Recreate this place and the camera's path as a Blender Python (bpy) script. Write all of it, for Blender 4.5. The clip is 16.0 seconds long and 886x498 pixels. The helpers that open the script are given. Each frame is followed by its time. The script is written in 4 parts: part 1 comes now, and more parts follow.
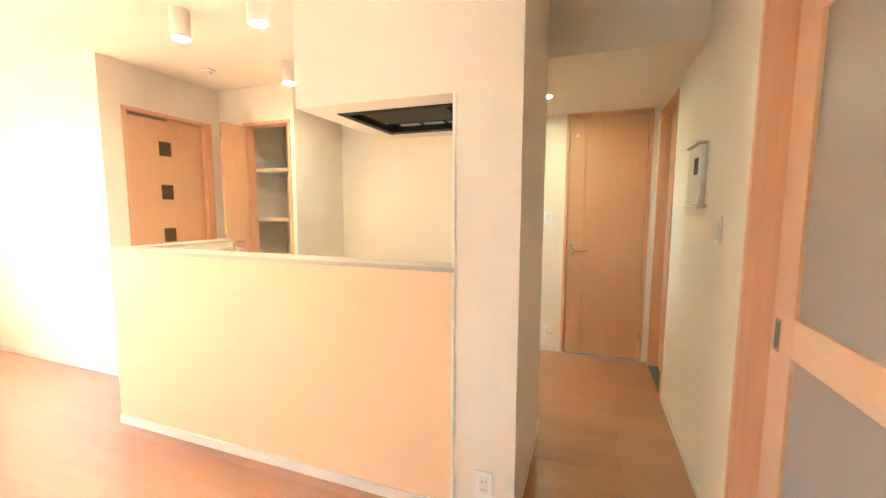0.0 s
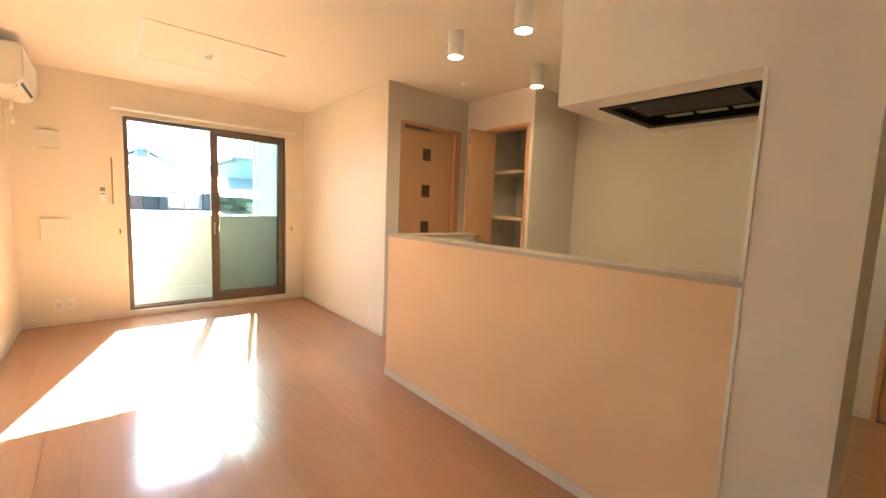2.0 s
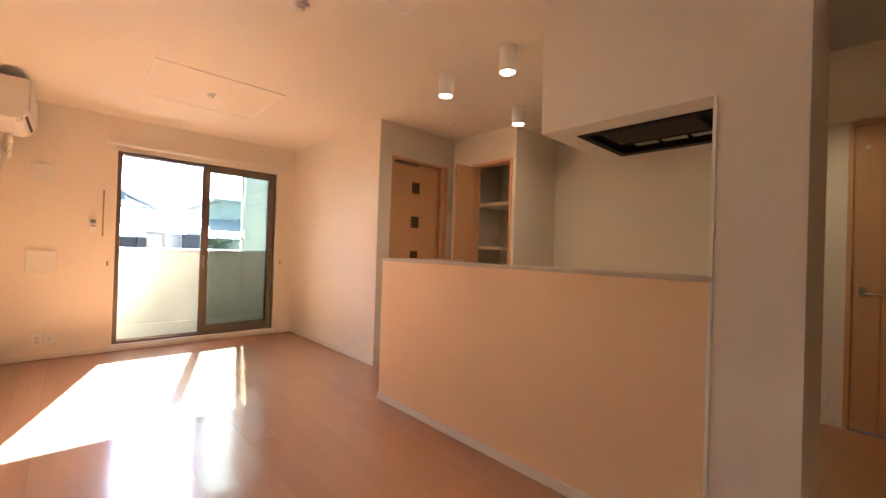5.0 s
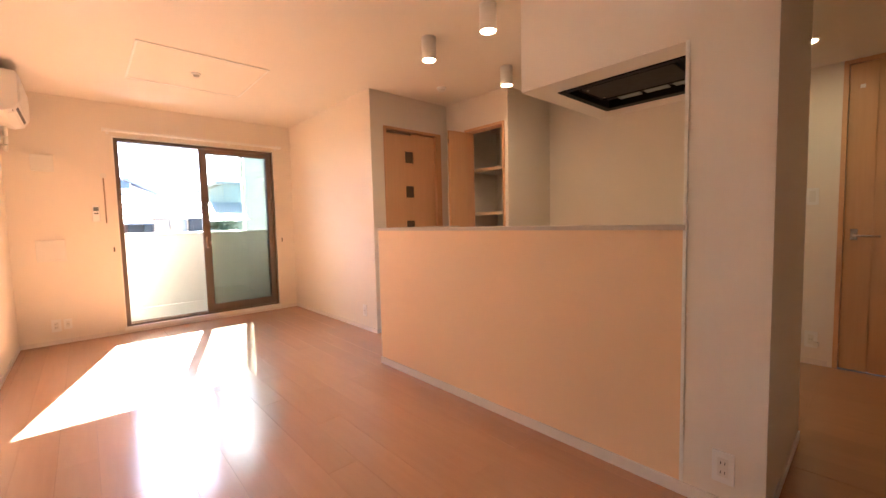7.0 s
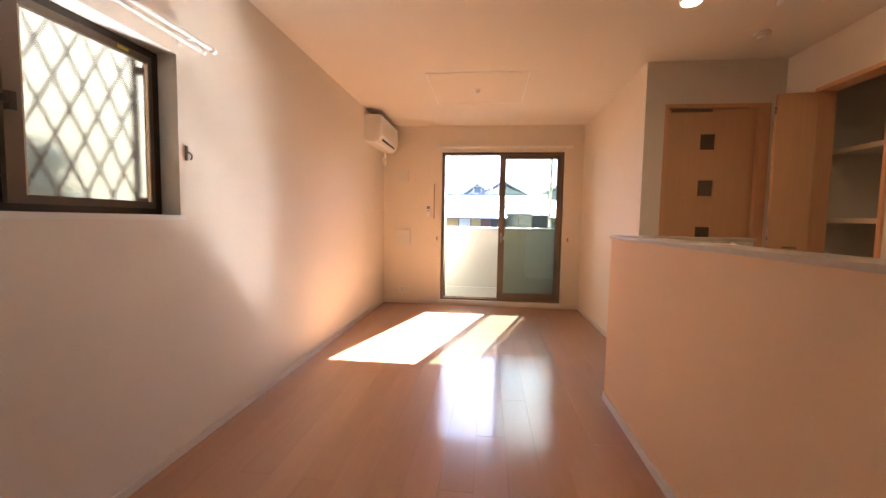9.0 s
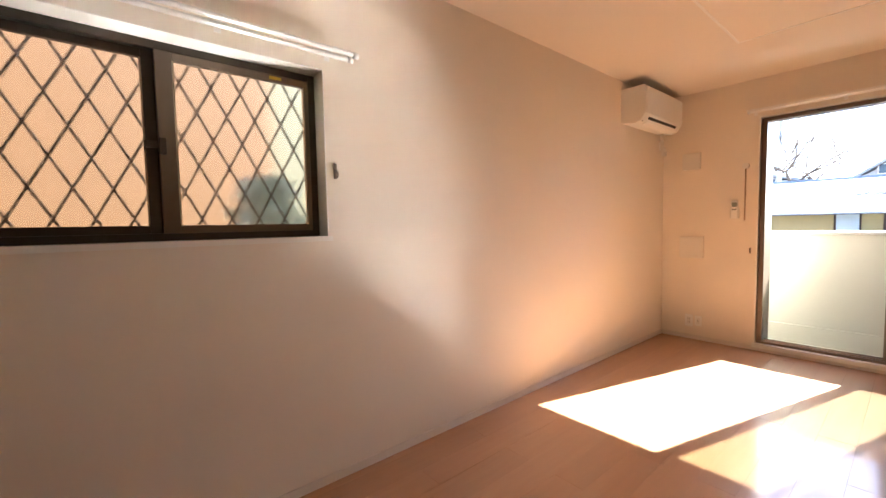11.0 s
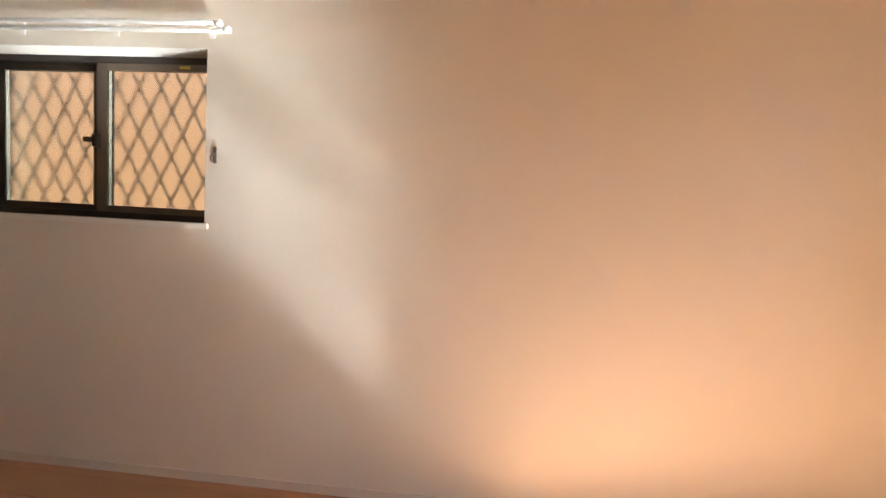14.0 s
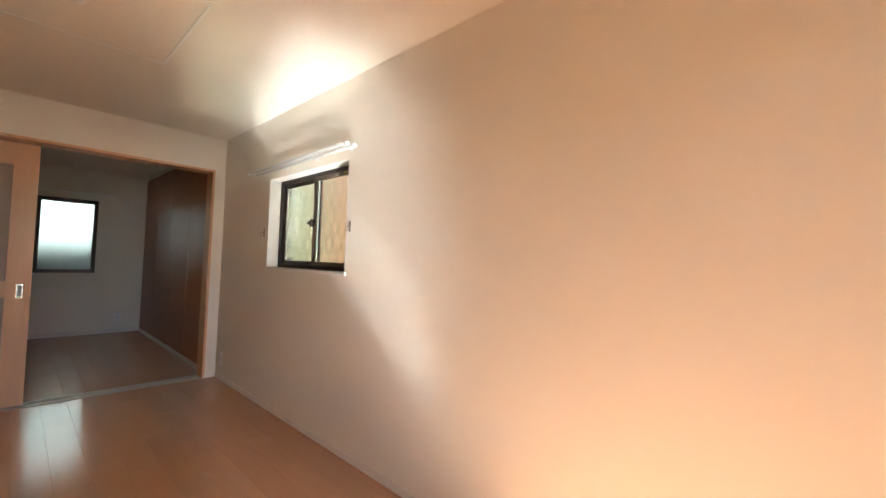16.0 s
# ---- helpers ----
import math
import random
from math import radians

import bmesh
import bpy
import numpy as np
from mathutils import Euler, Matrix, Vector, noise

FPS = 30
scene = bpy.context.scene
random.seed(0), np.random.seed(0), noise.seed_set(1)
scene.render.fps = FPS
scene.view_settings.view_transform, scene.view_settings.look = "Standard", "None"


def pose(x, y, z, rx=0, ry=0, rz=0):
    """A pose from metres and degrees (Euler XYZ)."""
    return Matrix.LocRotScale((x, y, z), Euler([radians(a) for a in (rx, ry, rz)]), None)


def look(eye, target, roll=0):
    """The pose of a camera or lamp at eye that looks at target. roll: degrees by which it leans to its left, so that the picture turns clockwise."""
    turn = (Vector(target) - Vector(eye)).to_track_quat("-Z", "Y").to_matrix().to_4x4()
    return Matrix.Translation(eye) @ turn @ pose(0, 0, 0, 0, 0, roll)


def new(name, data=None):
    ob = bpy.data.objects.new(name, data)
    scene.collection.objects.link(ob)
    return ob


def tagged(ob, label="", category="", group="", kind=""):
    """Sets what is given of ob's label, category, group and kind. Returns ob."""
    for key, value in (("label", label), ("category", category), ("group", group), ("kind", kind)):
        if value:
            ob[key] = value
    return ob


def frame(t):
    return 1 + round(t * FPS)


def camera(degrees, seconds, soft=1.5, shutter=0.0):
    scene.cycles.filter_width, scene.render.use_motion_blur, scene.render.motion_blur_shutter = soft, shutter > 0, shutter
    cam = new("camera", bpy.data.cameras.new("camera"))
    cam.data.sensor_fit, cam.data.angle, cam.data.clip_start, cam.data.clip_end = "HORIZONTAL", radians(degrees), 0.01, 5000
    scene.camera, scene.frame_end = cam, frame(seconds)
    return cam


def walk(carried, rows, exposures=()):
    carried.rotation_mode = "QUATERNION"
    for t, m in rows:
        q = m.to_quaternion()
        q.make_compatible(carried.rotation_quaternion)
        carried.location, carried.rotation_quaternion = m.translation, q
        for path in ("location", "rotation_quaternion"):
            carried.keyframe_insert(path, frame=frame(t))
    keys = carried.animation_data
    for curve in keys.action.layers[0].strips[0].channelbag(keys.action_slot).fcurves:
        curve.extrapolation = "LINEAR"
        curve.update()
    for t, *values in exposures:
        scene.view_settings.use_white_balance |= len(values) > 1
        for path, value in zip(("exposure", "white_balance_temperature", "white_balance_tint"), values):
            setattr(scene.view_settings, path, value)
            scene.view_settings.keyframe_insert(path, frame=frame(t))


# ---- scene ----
cam = camera(96.4, 16.0)
PATH = [
    (0, (0.716, 0.523, 1.309), (2.585, 1.203, 1.106), 0.2),
    (0.5, (0.669, 0.577, 1.295), (2.326, 1.676, 1.083), -0.7),
    (1, (0.679, 0.659, 1.293), (2.181, 1.97, 1.127), 0.8),
    (1.5, (0.664, 0.708, 1.288), (2.018, 2.167, 1.096), 1.5),
    (2, (0.626, 0.687, 1.275), (1.922, 2.197, 1.069), 2.3),
    (2.5, (0.613, 0.681, 1.278), (1.875, 2.223, 1.102), 2.5),
    (3, (0.622, 0.694, 1.277), (1.882, 2.235, 1.093), 2.5),
    (3.5, (0.599, 0.693, 1.221), (1.749, 2.305, 0.935), 2.0),
    (4, (0.553, 0.674, 1.163), (1.786, 2.245, 1.062), 3.9),
    (4.5, (0.484, 0.646, 1.134), (1.824, 2.13, 1.092), 1.7),
    (4.7, (0.477, 0.638, 1.138), (1.84, 2.102, 1.157), 2.0),
    (6.8, (0.462, 0.558, 1.097), (1.897, 1.946, 0.979), -1.1),
    (7, (0.511, 0.523, 1.104), (1.851, 2.002, 0.97), -1.4),
    (7.5, (0.657, 0.407, 1.108), (1.79, 2.046, 0.929), 1.2),
    (8, (0.975, 0.42, 1.136), (1.844, 2.22, 1.054), 3.5),
    (8.5, (1.223, 0.435, 1.182), (1.584, 2.401, 1.098), 2.0),
    (9, (1.434, 0.532, 1.141), (1.212, 2.515, 1.002), 1.0),
    (9.5, (1.568, 0.728, 1.149), (0.919, 2.617, 1.057), -0.2),
    (9.7, (1.646, 0.804, 1.197), (0.781, 2.603, 1.079), -1.1),
    (11.8, (1.721, 2.016, 1.186), (0.103, 3.189, 1.095), -0.8),
    (12, (1.701, 2.145, 1.195), (0.091, 3.329, 1.105), -2.4),
    (12.5, (1.7, 2.458, 1.19), (-0.051, 3.421, 1.107), 0.6),
    (13, (1.698, 2.744, 1.2), (-0.15, 3.506, 1.132), -2.2),
    (13.5, (1.692, 3.063, 1.204), (-0.271, 3.437, 1.123), -1.6),
    (14, (1.622, 3.413, 1.197), (-0.369, 3.256, 1.078), 3.1),
    (14.5, (1.629, 3.678, 1.204), (-0.319, 3.233, 1.134), 4.5),
    (15, (1.654, 3.96, 1.182), (-0.187, 3.184, 1.074), 3.5),
    (15.5, (1.579, 4.191, 1.176), (-0.067, 3.063, 1.041), 2.3),
    (16, (1.441, 4.443, 1.23), (-0.024, 3.084, 1.301), 2.0),
]
EXPOSURES = [(0.0, 7.27, 4750, -12), (0.5, 6.82, 4900, -12), (1.0, 6.51, 5050, -13), (1.5, 6.02, 5250, -11), (2.5, 5.69, 5550, -5), (3.5, 5.29, 5700, 1), (4.5, 5.14, 5750, 5), (7.0, 5.56, 5850, 14), (9.5, 4.70, 5900, 11), (12.5, 4.71, 5650, 5), (15.0, 4.72, 5400, 1), (16.0, 4.96, 5450, 1)]
SKY, SUN = 0.055, 3.5
walk(cam, [(t, look(eye, target, roll)) for t, eye, target, roll in PATH], exposures=EXPOSURES)

scene.cycles.caustics_reflective = True
scene.cycles.blur_glossy = 0.0
scene.cycles.sample_clamp_indirect = 0.0
scene.cycles.use_guiding = True

# ---- world, sun ----
world = bpy.data.worlds.new("sky")
scene.world = world
world.use_nodes = True
wn, wl = world.node_tree.nodes, world.node_tree.links
sky = wn.new("ShaderNodeTexSky")
sky.sky_type = "NISHITA"
sky.sun_disc = False
sky.sun_elevation = radians(38.4)
sky.sun_rotation = radians(15.5)
sky.air_density, sky.dust_density, sky.ozone_density = 0.45, 0.5, 0.3
wl.new(sky.outputs[0], wn["Background"].inputs[0])
wn["Background"].inputs[1].default_value = SKY
SUN_DIR = Vector((0.288, 1.0, 0.826)).normalized()
sun = new("sun", bpy.data.lights.new("sun", "SUN"))
sun.data.energy, sun.data.angle, sun.data.color = SUN, radians(0.53), (1.0, 0.94, 0.85)
sun.matrix_world = look(SUN_DIR * 20, (0, 0, 0))

# ---- materials ----
def socket(bsdf, name, value):
    bsdf.inputs[name].default_value = value


def mat(name, color, rough=0.5, metal=0.0, spec=0.5, vary=0.04, scale=6.0, bump=0.0, bump_scale=300.0, rough_vary=0.05, coat=0.0, coat_rough=0.1):
    m = bpy.data.materials.new(name)
    m.use_nodes = True
    n, l = m.node_tree.nodes, m.node_tree.links
    b = n["Principled BSDF"]
    socket(b, "Metallic", metal), socket(b, "Specular IOR Level", spec)
    socket(b, "Coat Weight", coat), socket(b, "Coat Roughness", coat_rough)
    tc = n.new("ShaderNodeTexCoord")
    big = n.new("ShaderNodeTexNoise")
    big.inputs["Scale"].default_value, big.inputs["Detail"].default_value = scale, 4
    l.new(tc.outputs["Object"], big.inputs["Vector"])
    ramp = n.new("ShaderNodeMapRange")
    ramp.inputs["To Min"].default_value, ramp.inputs["To Max"].default_value = 1 - vary, 1 + vary
    l.new(big.outputs["Fac"], ramp.inputs["Value"])
    mul = n.new("ShaderNodeVectorMath")
    mul.operation = "SCALE"
    mul.inputs[0].default_value = color
    l.new(ramp.outputs[0], mul.inputs["Scale"])
    l.new(mul.outputs[0], b.inputs["Base Color"])
    rr = n.new("ShaderNodeMapRange")
    rr.inputs["To Min"].default_value, rr.inputs["To Max"].default_value = max(0.02, rough - rough_vary), rough + rough_vary
    l.new(big.outputs["Fac"], rr.inputs["Value"])
    l.new(rr.outputs[0], b.inputs["Roughness"])
    if bump:
        fine = n.new("ShaderNodeTexNoise")
        fine.inputs["Scale"].default_value, fine.inputs["Detail"].default_value = bump_scale, 3
        l.new(tc.outputs["Object"], fine.inputs["Vector"])
        bm_ = n.new("ShaderNodeBump")
        bm_.inputs["Strength"].default_value, bm_.inputs["Distance"].default_value = bump, 0.002
        l.new(fine.outputs["Fac"], bm_.inputs["Height"])
        l.new(bm_.outputs[0], b.inputs["Normal"])
    return m


def wood(name, color, dark, rough, axis="Z", stretch=22.0, coat=0.0, coat_rough=0.08, contrast=1.0, bump=0.05, per_object=0.05, gloss_noise=0.0):
    """Wood with long grain along an axis of the object and a slight change from piece to piece."""
    m = bpy.data.materials.new(name)
    m.use_nodes = True
    n, l = m.node_tree.nodes, m.node_tree.links
    b = n["Principled BSDF"]
    tc, mp, info = n.new("ShaderNodeTexCoord"), n.new("ShaderNodeMapping"), n.new("ShaderNodeObjectInfo")
    s = {"X": (1.2, stretch, stretch), "Y": (stretch, 1.2, stretch), "Z": (stretch, stretch, 1.2)}[axis]
    mp.inputs["Scale"].default_value = s
    l.new(tc.outputs["Object"], mp.inputs["Vector"])
    off = n.new("ShaderNodeVectorMath")
    off.operation = "MULTIPLY_ADD"
    off.inputs[1].default_value = (37.0, 53.0, 71.0)
    comb = n.new("ShaderNodeCombineXYZ")
    for k in range(3):
        l.new(info.outputs["Random"], comb.inputs[k])
    l.new(comb.outputs[0], off.inputs[0])
    l.new(mp.outputs[0], off.inputs[2])
    grain = n.new("ShaderNodeTexNoise")
    grain.inputs["Scale"].default_value, grain.inputs["Detail"].default_value, grain.inputs["Roughness"].default_value = 2.2, 6, 0.6
    l.new(off.outputs[0], grain.inputs["Vector"])
    mix = n.new("ShaderNodeMix")
    mix.data_type = "RGBA"
    mix.inputs[6].default_value, mix.inputs[7].default_value = (*color, 1), (*dark, 1)
    mr = n.new("ShaderNodeMapRange")
    mr.inputs["From Min"].default_value, mr.inputs["From Max"].default_value = 0.35, 0.75
    mr.inputs["To Max"].default_value = contrast
    l.new(grain.outputs["Fac"], mr.inputs["Value"])
    l.new(mr.outputs[0], mix.inputs[0])
    tone = n.new("ShaderNodeMapRange")
    tone.inputs["To Min"].default_value, tone.inputs["To Max"].default_value = 1 - per_object, 1 + per_object
    l.new(info.outputs["Random"], tone.inputs["Value"])
    sc = n.new("ShaderNodeVectorMath")
    sc.operation = "SCALE"
    l.new(mix.outputs[2], sc.inputs[0])
    l.new(tone.outputs[0], sc.inputs["Scale"])
    l.new(sc.outputs[0], b.inputs["Base Color"])
    socket(b, "Roughness", rough), socket(b, "Coat Weight", coat), socket(b, "Coat Roughness", coat_rough)
    if bump:
        bp = n.new("ShaderNodeBump")
        bp.inputs["Strength"].default_value, bp.inputs["Distance"].default_value = bump, 0.0006
        l.new(grain.outputs["Fac"], bp.inputs["Height"])
        l.new(bp.outputs[0], b.inputs["Normal"])
    return m


def add_waves(m, scale, distance, coat_too=True):
    """Gentle long waves of a laid floor, each strip with its own, in the shading normal."""
    n, l = m.node_tree.nodes, m.node_tree.links
    b = n["Principled BSDF"]
    tc, mp, info, no, bp = n.new("ShaderNodeTexCoord"), n.new("ShaderNodeMapping"), n.new("ShaderNodeObjectInfo"), n.new("ShaderNodeTexNoise"), n.new("ShaderNodeBump")
    off = n.new("ShaderNodeVectorMath")
    off.operation = "ADD"
    mp.inputs["Scale"].default_value = (0.55, 1.0, 1.0)
    l.new(tc.outputs["Object"], off.inputs[0]), l.new(info.outputs["Location"], off.inputs[1])
    l.new(off.outputs[0], mp.inputs["Vector"]), l.new(mp.outputs[0], no.inputs["Vector"])
    no.inputs["Scale"].default_value, no.inputs["Detail"].default_value = scale, 0.5
    l.new(no.outputs["Fac"], bp.inputs["Height"])
    bp.inputs["Strength"].default_value, bp.inputs["Distance"].default_value = 1.0, distance
    l.new(bp.outputs[0], b.inputs["Normal"])
    if coat_too:
        l.new(bp.outputs[0], b.inputs["Coat Normal"])


def glow(name, color, strength):
    m = bpy.data.materials.new(name)
    m.use_nodes = True
    b = m.node_tree.nodes["Principled BSDF"]
    socket(b, "Base Color", (*color, 1)), socket(b, "Emission Color", (*color, 1)), socket(b, "Emission Strength", strength)
    return m


def glass(name, tint, rough=0.0, bump=0.0, bump_scale=80.0, thin=True):
    """A pane: thin clear glass lets light through by tint and mirrors by Fresnel; a rough one scatters what is behind."""
    m = bpy.data.materials.new(name)
    m.use_nodes = True
    n, l = m.node_tree.nodes, m.node_tree.links
    out = n["Material Output"]
    n.remove(n["Principled BSDF"])
    if thin:
        through_ = n.new("ShaderNodeBsdfTransparent")
    else:
        through_ = n.new("ShaderNodeBsdfRefraction")
        through_.inputs["IOR"].default_value, through_.inputs["Roughness"].default_value = 1.45, rough
    through_.inputs["Color"].default_value = (*tint, 1)
    gl, fr, mx = n.new("ShaderNodeBsdfGlossy"), n.new("ShaderNodeFresnel"), n.new("ShaderNodeMixShader")
    gl.inputs["Roughness"].default_value = max(rough, 0.01)
    fr.inputs["IOR"].default_value = 1.5
    l.new(fr.outputs[0], mx.inputs[0]), l.new(through_.outputs[0], mx.inputs[1]), l.new(gl.outputs[0], mx.inputs[2])
    l.new(mx.outputs[0], out.inputs["Surface"])
    if bump:
        no, bp, tc = n.new("ShaderNodeTexNoise"), n.new("ShaderNodeBump"), n.new("ShaderNodeTexCoord")
        no.inputs["Scale"].default_value = bump_scale
        l.new(tc.outputs["Object"], no.inputs["Vector"]), l.new(no.outputs["Fac"], bp.inputs["Height"])
        bp.inputs["Strength"].default_value, bp.inputs["Distance"].default_value = bump, 0.004
        l.new(bp.outputs[0], gl.inputs["Normal"])
        if not thin:
            l.new(bp.outputs[0], through_.inputs["Normal"])
    return m


WALL = mat("wallpaper", (0.77, 0.695, 0.585), 0.75, vary=0.012, scale=1.5, bump=0.35, bump_scale=420)
CEIL = mat("ceiling_paper", (0.77, 0.695, 0.585), 0.8, vary=0.012, scale=1.2, bump=0.3, bump_scale=420)
ACCENT = mat("accent_paper", (0.80, 0.56, 0.325), 0.72, vary=0.02, scale=2.0, bump=0.4, bump_scale=350)
FLOOR = wood("floor_wood", (0.44, 0.232, 0.122), (0.41, 0.212, 0.110), 0.45, "Y", 14.0, coat=1.0, coat_rough=0.14, bump=0.0, per_object=0.05)
socket(FLOOR.node_tree.nodes["Principled BSDF"], "Specular IOR Level", 0.2)
socket(FLOOR.node_tree.nodes["Principled BSDF"], "Coat IOR", 1.66)
add_waves(FLOOR, 2.6, 0.006)
DOORWOOD = wood("door_wood", (0.60, 0.345, 0.175), (0.565, 0.315, 0.155), 0.42, "Z", 30.0, coat=0.15, coat_rough=0.3, per_object=0.0)
DOORWOOD_H = wood("door_wood_level", (0.60, 0.345, 0.175), (0.565, 0.315, 0.155), 0.42, "Y", 30.0, coat=0.15, coat_rough=0.3, per_object=0.0)
CASING = wood("casing_wood", (0.66, 0.37, 0.20), (0.60, 0.32, 0.165), 0.45, "Z", 30.0, per_object=0.02)
CLOSET = wood("closet_wood", (0.36, 0.15, 0.065), (0.30, 0.12, 0.05), 0.4, "Z", 26.0, per_object=0.03)
WHITE = mat("white_trim", (0.80, 0.77, 0.70), 0.4, vary=0.015, scale=8)
PLASTIC = mat("white_plastic", (0.80, 0.78, 0.73), 0.35, vary=0.01, scale=10)
PLASTIC_Y = mat("cream_plastic", (0.72, 0.69, 0.62), 0.4, vary=0.02, scale=10)
BASE = mat("baseboard_grey", (0.70, 0.63, 0.55), 0.45, vary=0.03, scale=9)
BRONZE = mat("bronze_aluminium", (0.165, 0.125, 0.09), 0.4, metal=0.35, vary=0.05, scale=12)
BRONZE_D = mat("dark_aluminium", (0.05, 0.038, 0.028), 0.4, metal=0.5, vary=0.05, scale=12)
STEEL = mat("steel", (0.62, 0.61, 0.58), 0.25, metal=1.0, vary=0.05, scale=20)
HOOK = mat("hook_metal", (0.20, 0.165, 0.125), 0.35, metal=0.8)
GRILLE = mat("grille_brown", (0.10, 0.08, 0.055), 0.5, vary=0.05, scale=12)
RAIL = mat("rail_silver", (0.66, 0.64, 0.60), 0.3, metal=0.45)
CHROME = mat("chrome", (0.8, 0.8, 0.8), 0.08, metal=1.0, vary=0.02, scale=20)
BLACK = mat("hood_black", (0.003, 0.003, 0.002), 0.5, spec=0.1, vary=0.1, scale=15)
FILTER = mat("hood_filter", (0.014, 0.008, 0.004), 0.5, spec=0.15, metal=0.0, vary=0.08, scale=30)
DARK = mat("dark_slot", (0.012, 0.012, 0.012), 0.5, vary=0.1, scale=15)
RUBBER = mat("grey_seal", (0.09, 0.09, 0.085), 0.6, vary=0.05, scale=15)
YELLOW = mat("yellow_sticker", (0.62, 0.50, 0.06), 0.5, vary=0.02, scale=10)
SCREEN = mat("display_grey", (0.20, 0.22, 0.20), 0.2, vary=0.02, scale=10)
SMOKE = mat("brown_glass_inset", (0.10, 0.070, 0.045), 0.15, vary=0.05, scale=10)
PARAPET = mat("parapet_render", (0.46, 0.46, 0.40), 0.8, vary=0.05, scale=3, bump=0.3, bump_scale=200)
DECK = mat("balcony_coating", (0.48, 0.48, 0.42), 0.6, vary=0.06, scale=4, bump=0.2, bump_scale=120)
SIDING = mat("grey_siding", (0.36, 0.39, 0.38), 0.7, vary=0.06, scale=2, bump=0.3, bump_scale=80)
SIDING_B = mat("beige_siding", (0.125, 0.060, 0.021), 0.75, vary=0.05, scale=1.5, bump=0.3, bump_scale=80)
ROOF = mat("pale_roof", (0.34, 0.34, 0.34), 0.45, vary=0.10, scale=1.5, bump=0.2, bump_scale=40)
ROOF_D = mat("blue_grey_roof", (0.22, 0.24, 0.28), 0.6, vary=0.10, scale=2)
HOUSE_W = mat("house_render", (0.55, 0.55, 0.52), 0.8, vary=0.06, scale=1)
HOUSE_G = mat("house_green_grey", (0.42, 0.46, 0.42), 0.8, vary=0.06, scale=1)
RUST = mat("shed_brown", (0.16, 0.09, 0.07), 0.7, vary=0.15, scale=4)
OCHRE = mat("shed_ochre", (0.42, 0.29, 0.12), 0.7, vary=0.1, scale=4)
CARBLUE = mat("blue_sheet", (0.06, 0.14, 0.22), 0.5, vary=0.1, scale=3)
GROUND = mat("ground_asphalt", (0.07, 0.068, 0.062), 0.9, vary=0.2, scale=0.6, bump=0.3, bump_scale=30)
BARK = mat("bark", (0.10, 0.075, 0.055), 0.9, vary=0.2, scale=8, bump=0.5, bump_scale=60)
LEAF = mat("hedge_leaf", (0.045, 0.07, 0.03), 0.7, vary=0.3, scale=5)
GLASS = glass("clear_glass", (0.84, 0.87, 0.82))
ACRYL = mat("satin_panel", (0.28, 0.21, 0.15), 0.45, vary=0.03, scale=3)
PATTERN = glass("patterned_glass", (0.95, 0.95, 0.93), rough=0.18, bump=0.15, bump_scale=160.0, thin=False)
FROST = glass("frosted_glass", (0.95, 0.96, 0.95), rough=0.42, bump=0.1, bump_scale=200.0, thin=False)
# same frosted glass, its tint darkened to dim the daylight behind the bedroom pane
FROST_DIM = glass("dimmed_frosted_glass", (0.36, 0.385, 0.375), rough=0.42, bump=0.1, bump_scale=200.0, thin=False)
HOUSEGLASS = mat("far_window_glass", (0.05, 0.06, 0.07), 0.1, vary=0.05, scale=3)
LAMP = glow("lamp_disc", (1.0, 0.68, 0.38), 5.0)
LAMP_Y = glow("lamp_disc_warm", (1.0, 0.80, 0.42), 5.0)

# ---- building helpers ----
def box(bm, x0, x1, y0, y1, z0, z1, bevel=0.0):
    v = [bm.verts.new((x, y, z)) for z in (z0, z1) for y in (y0, y1) for x in (x0, x1)]
    f = [bm.faces.new([v[i] for i in q]) for q in ((0, 2, 3, 1), (4, 5, 7, 6), (0, 1, 5, 4), (2, 6, 7, 3), (0, 4, 6, 2), (1, 3, 7, 5))]
    if bevel:
        edges = {e for face in f for e in face.edges}
        bmesh.ops.bevel(bm, geom=list(edges), offset=bevel, segments=2, profile=0.6, affect="EDGES")


def tube(bm, a, b, r0, r1=None, seg=20, cap=True):
    """A round bar from a to b."""
    a, b, r1 = Vector(a), Vector(b), r0 if r1 is None else r1
    q = (b - a).to_track_quat("Z", "Y")
    rings = []
    for p, r in ((a, r0), (b, r1)):
        rings.append([bm.verts.new(p + q @ Vector((r * math.cos(2 * math.pi * k / seg), r * math.sin(2 * math.pi * k / seg), 0))) for k in range(seg)])
    for k in range(seg):
        bm.faces.new((rings[0][k], rings[0][(k + 1) % seg], rings[1][(k + 1) % seg], rings[1][k])).smooth = True
    if cap:
        bm.faces.new(rings[0][::-1]), bm.faces.new(rings[1])


def lathe(bm, cx, cy, profile, seg=32):
    """A turned body about the upright through cx, cy; the profile is a row of (radius, z)."""
    rings = [[bm.verts.new((cx + r * math.cos(2 * math.pi * k / seg), cy + r * math.sin(2 * math.pi * k / seg), z)) for k in range(seg)] for r, z in profile]
    for a, b in zip(rings, rings[1:]):
        for k in range(seg):
            bm.faces.new((a[k], a[(k + 1) % seg], b[(k + 1) % seg], b[k])).smooth = True
    bm.faces.new(rings[0][::-1]), bm.faces.new(rings[-1])


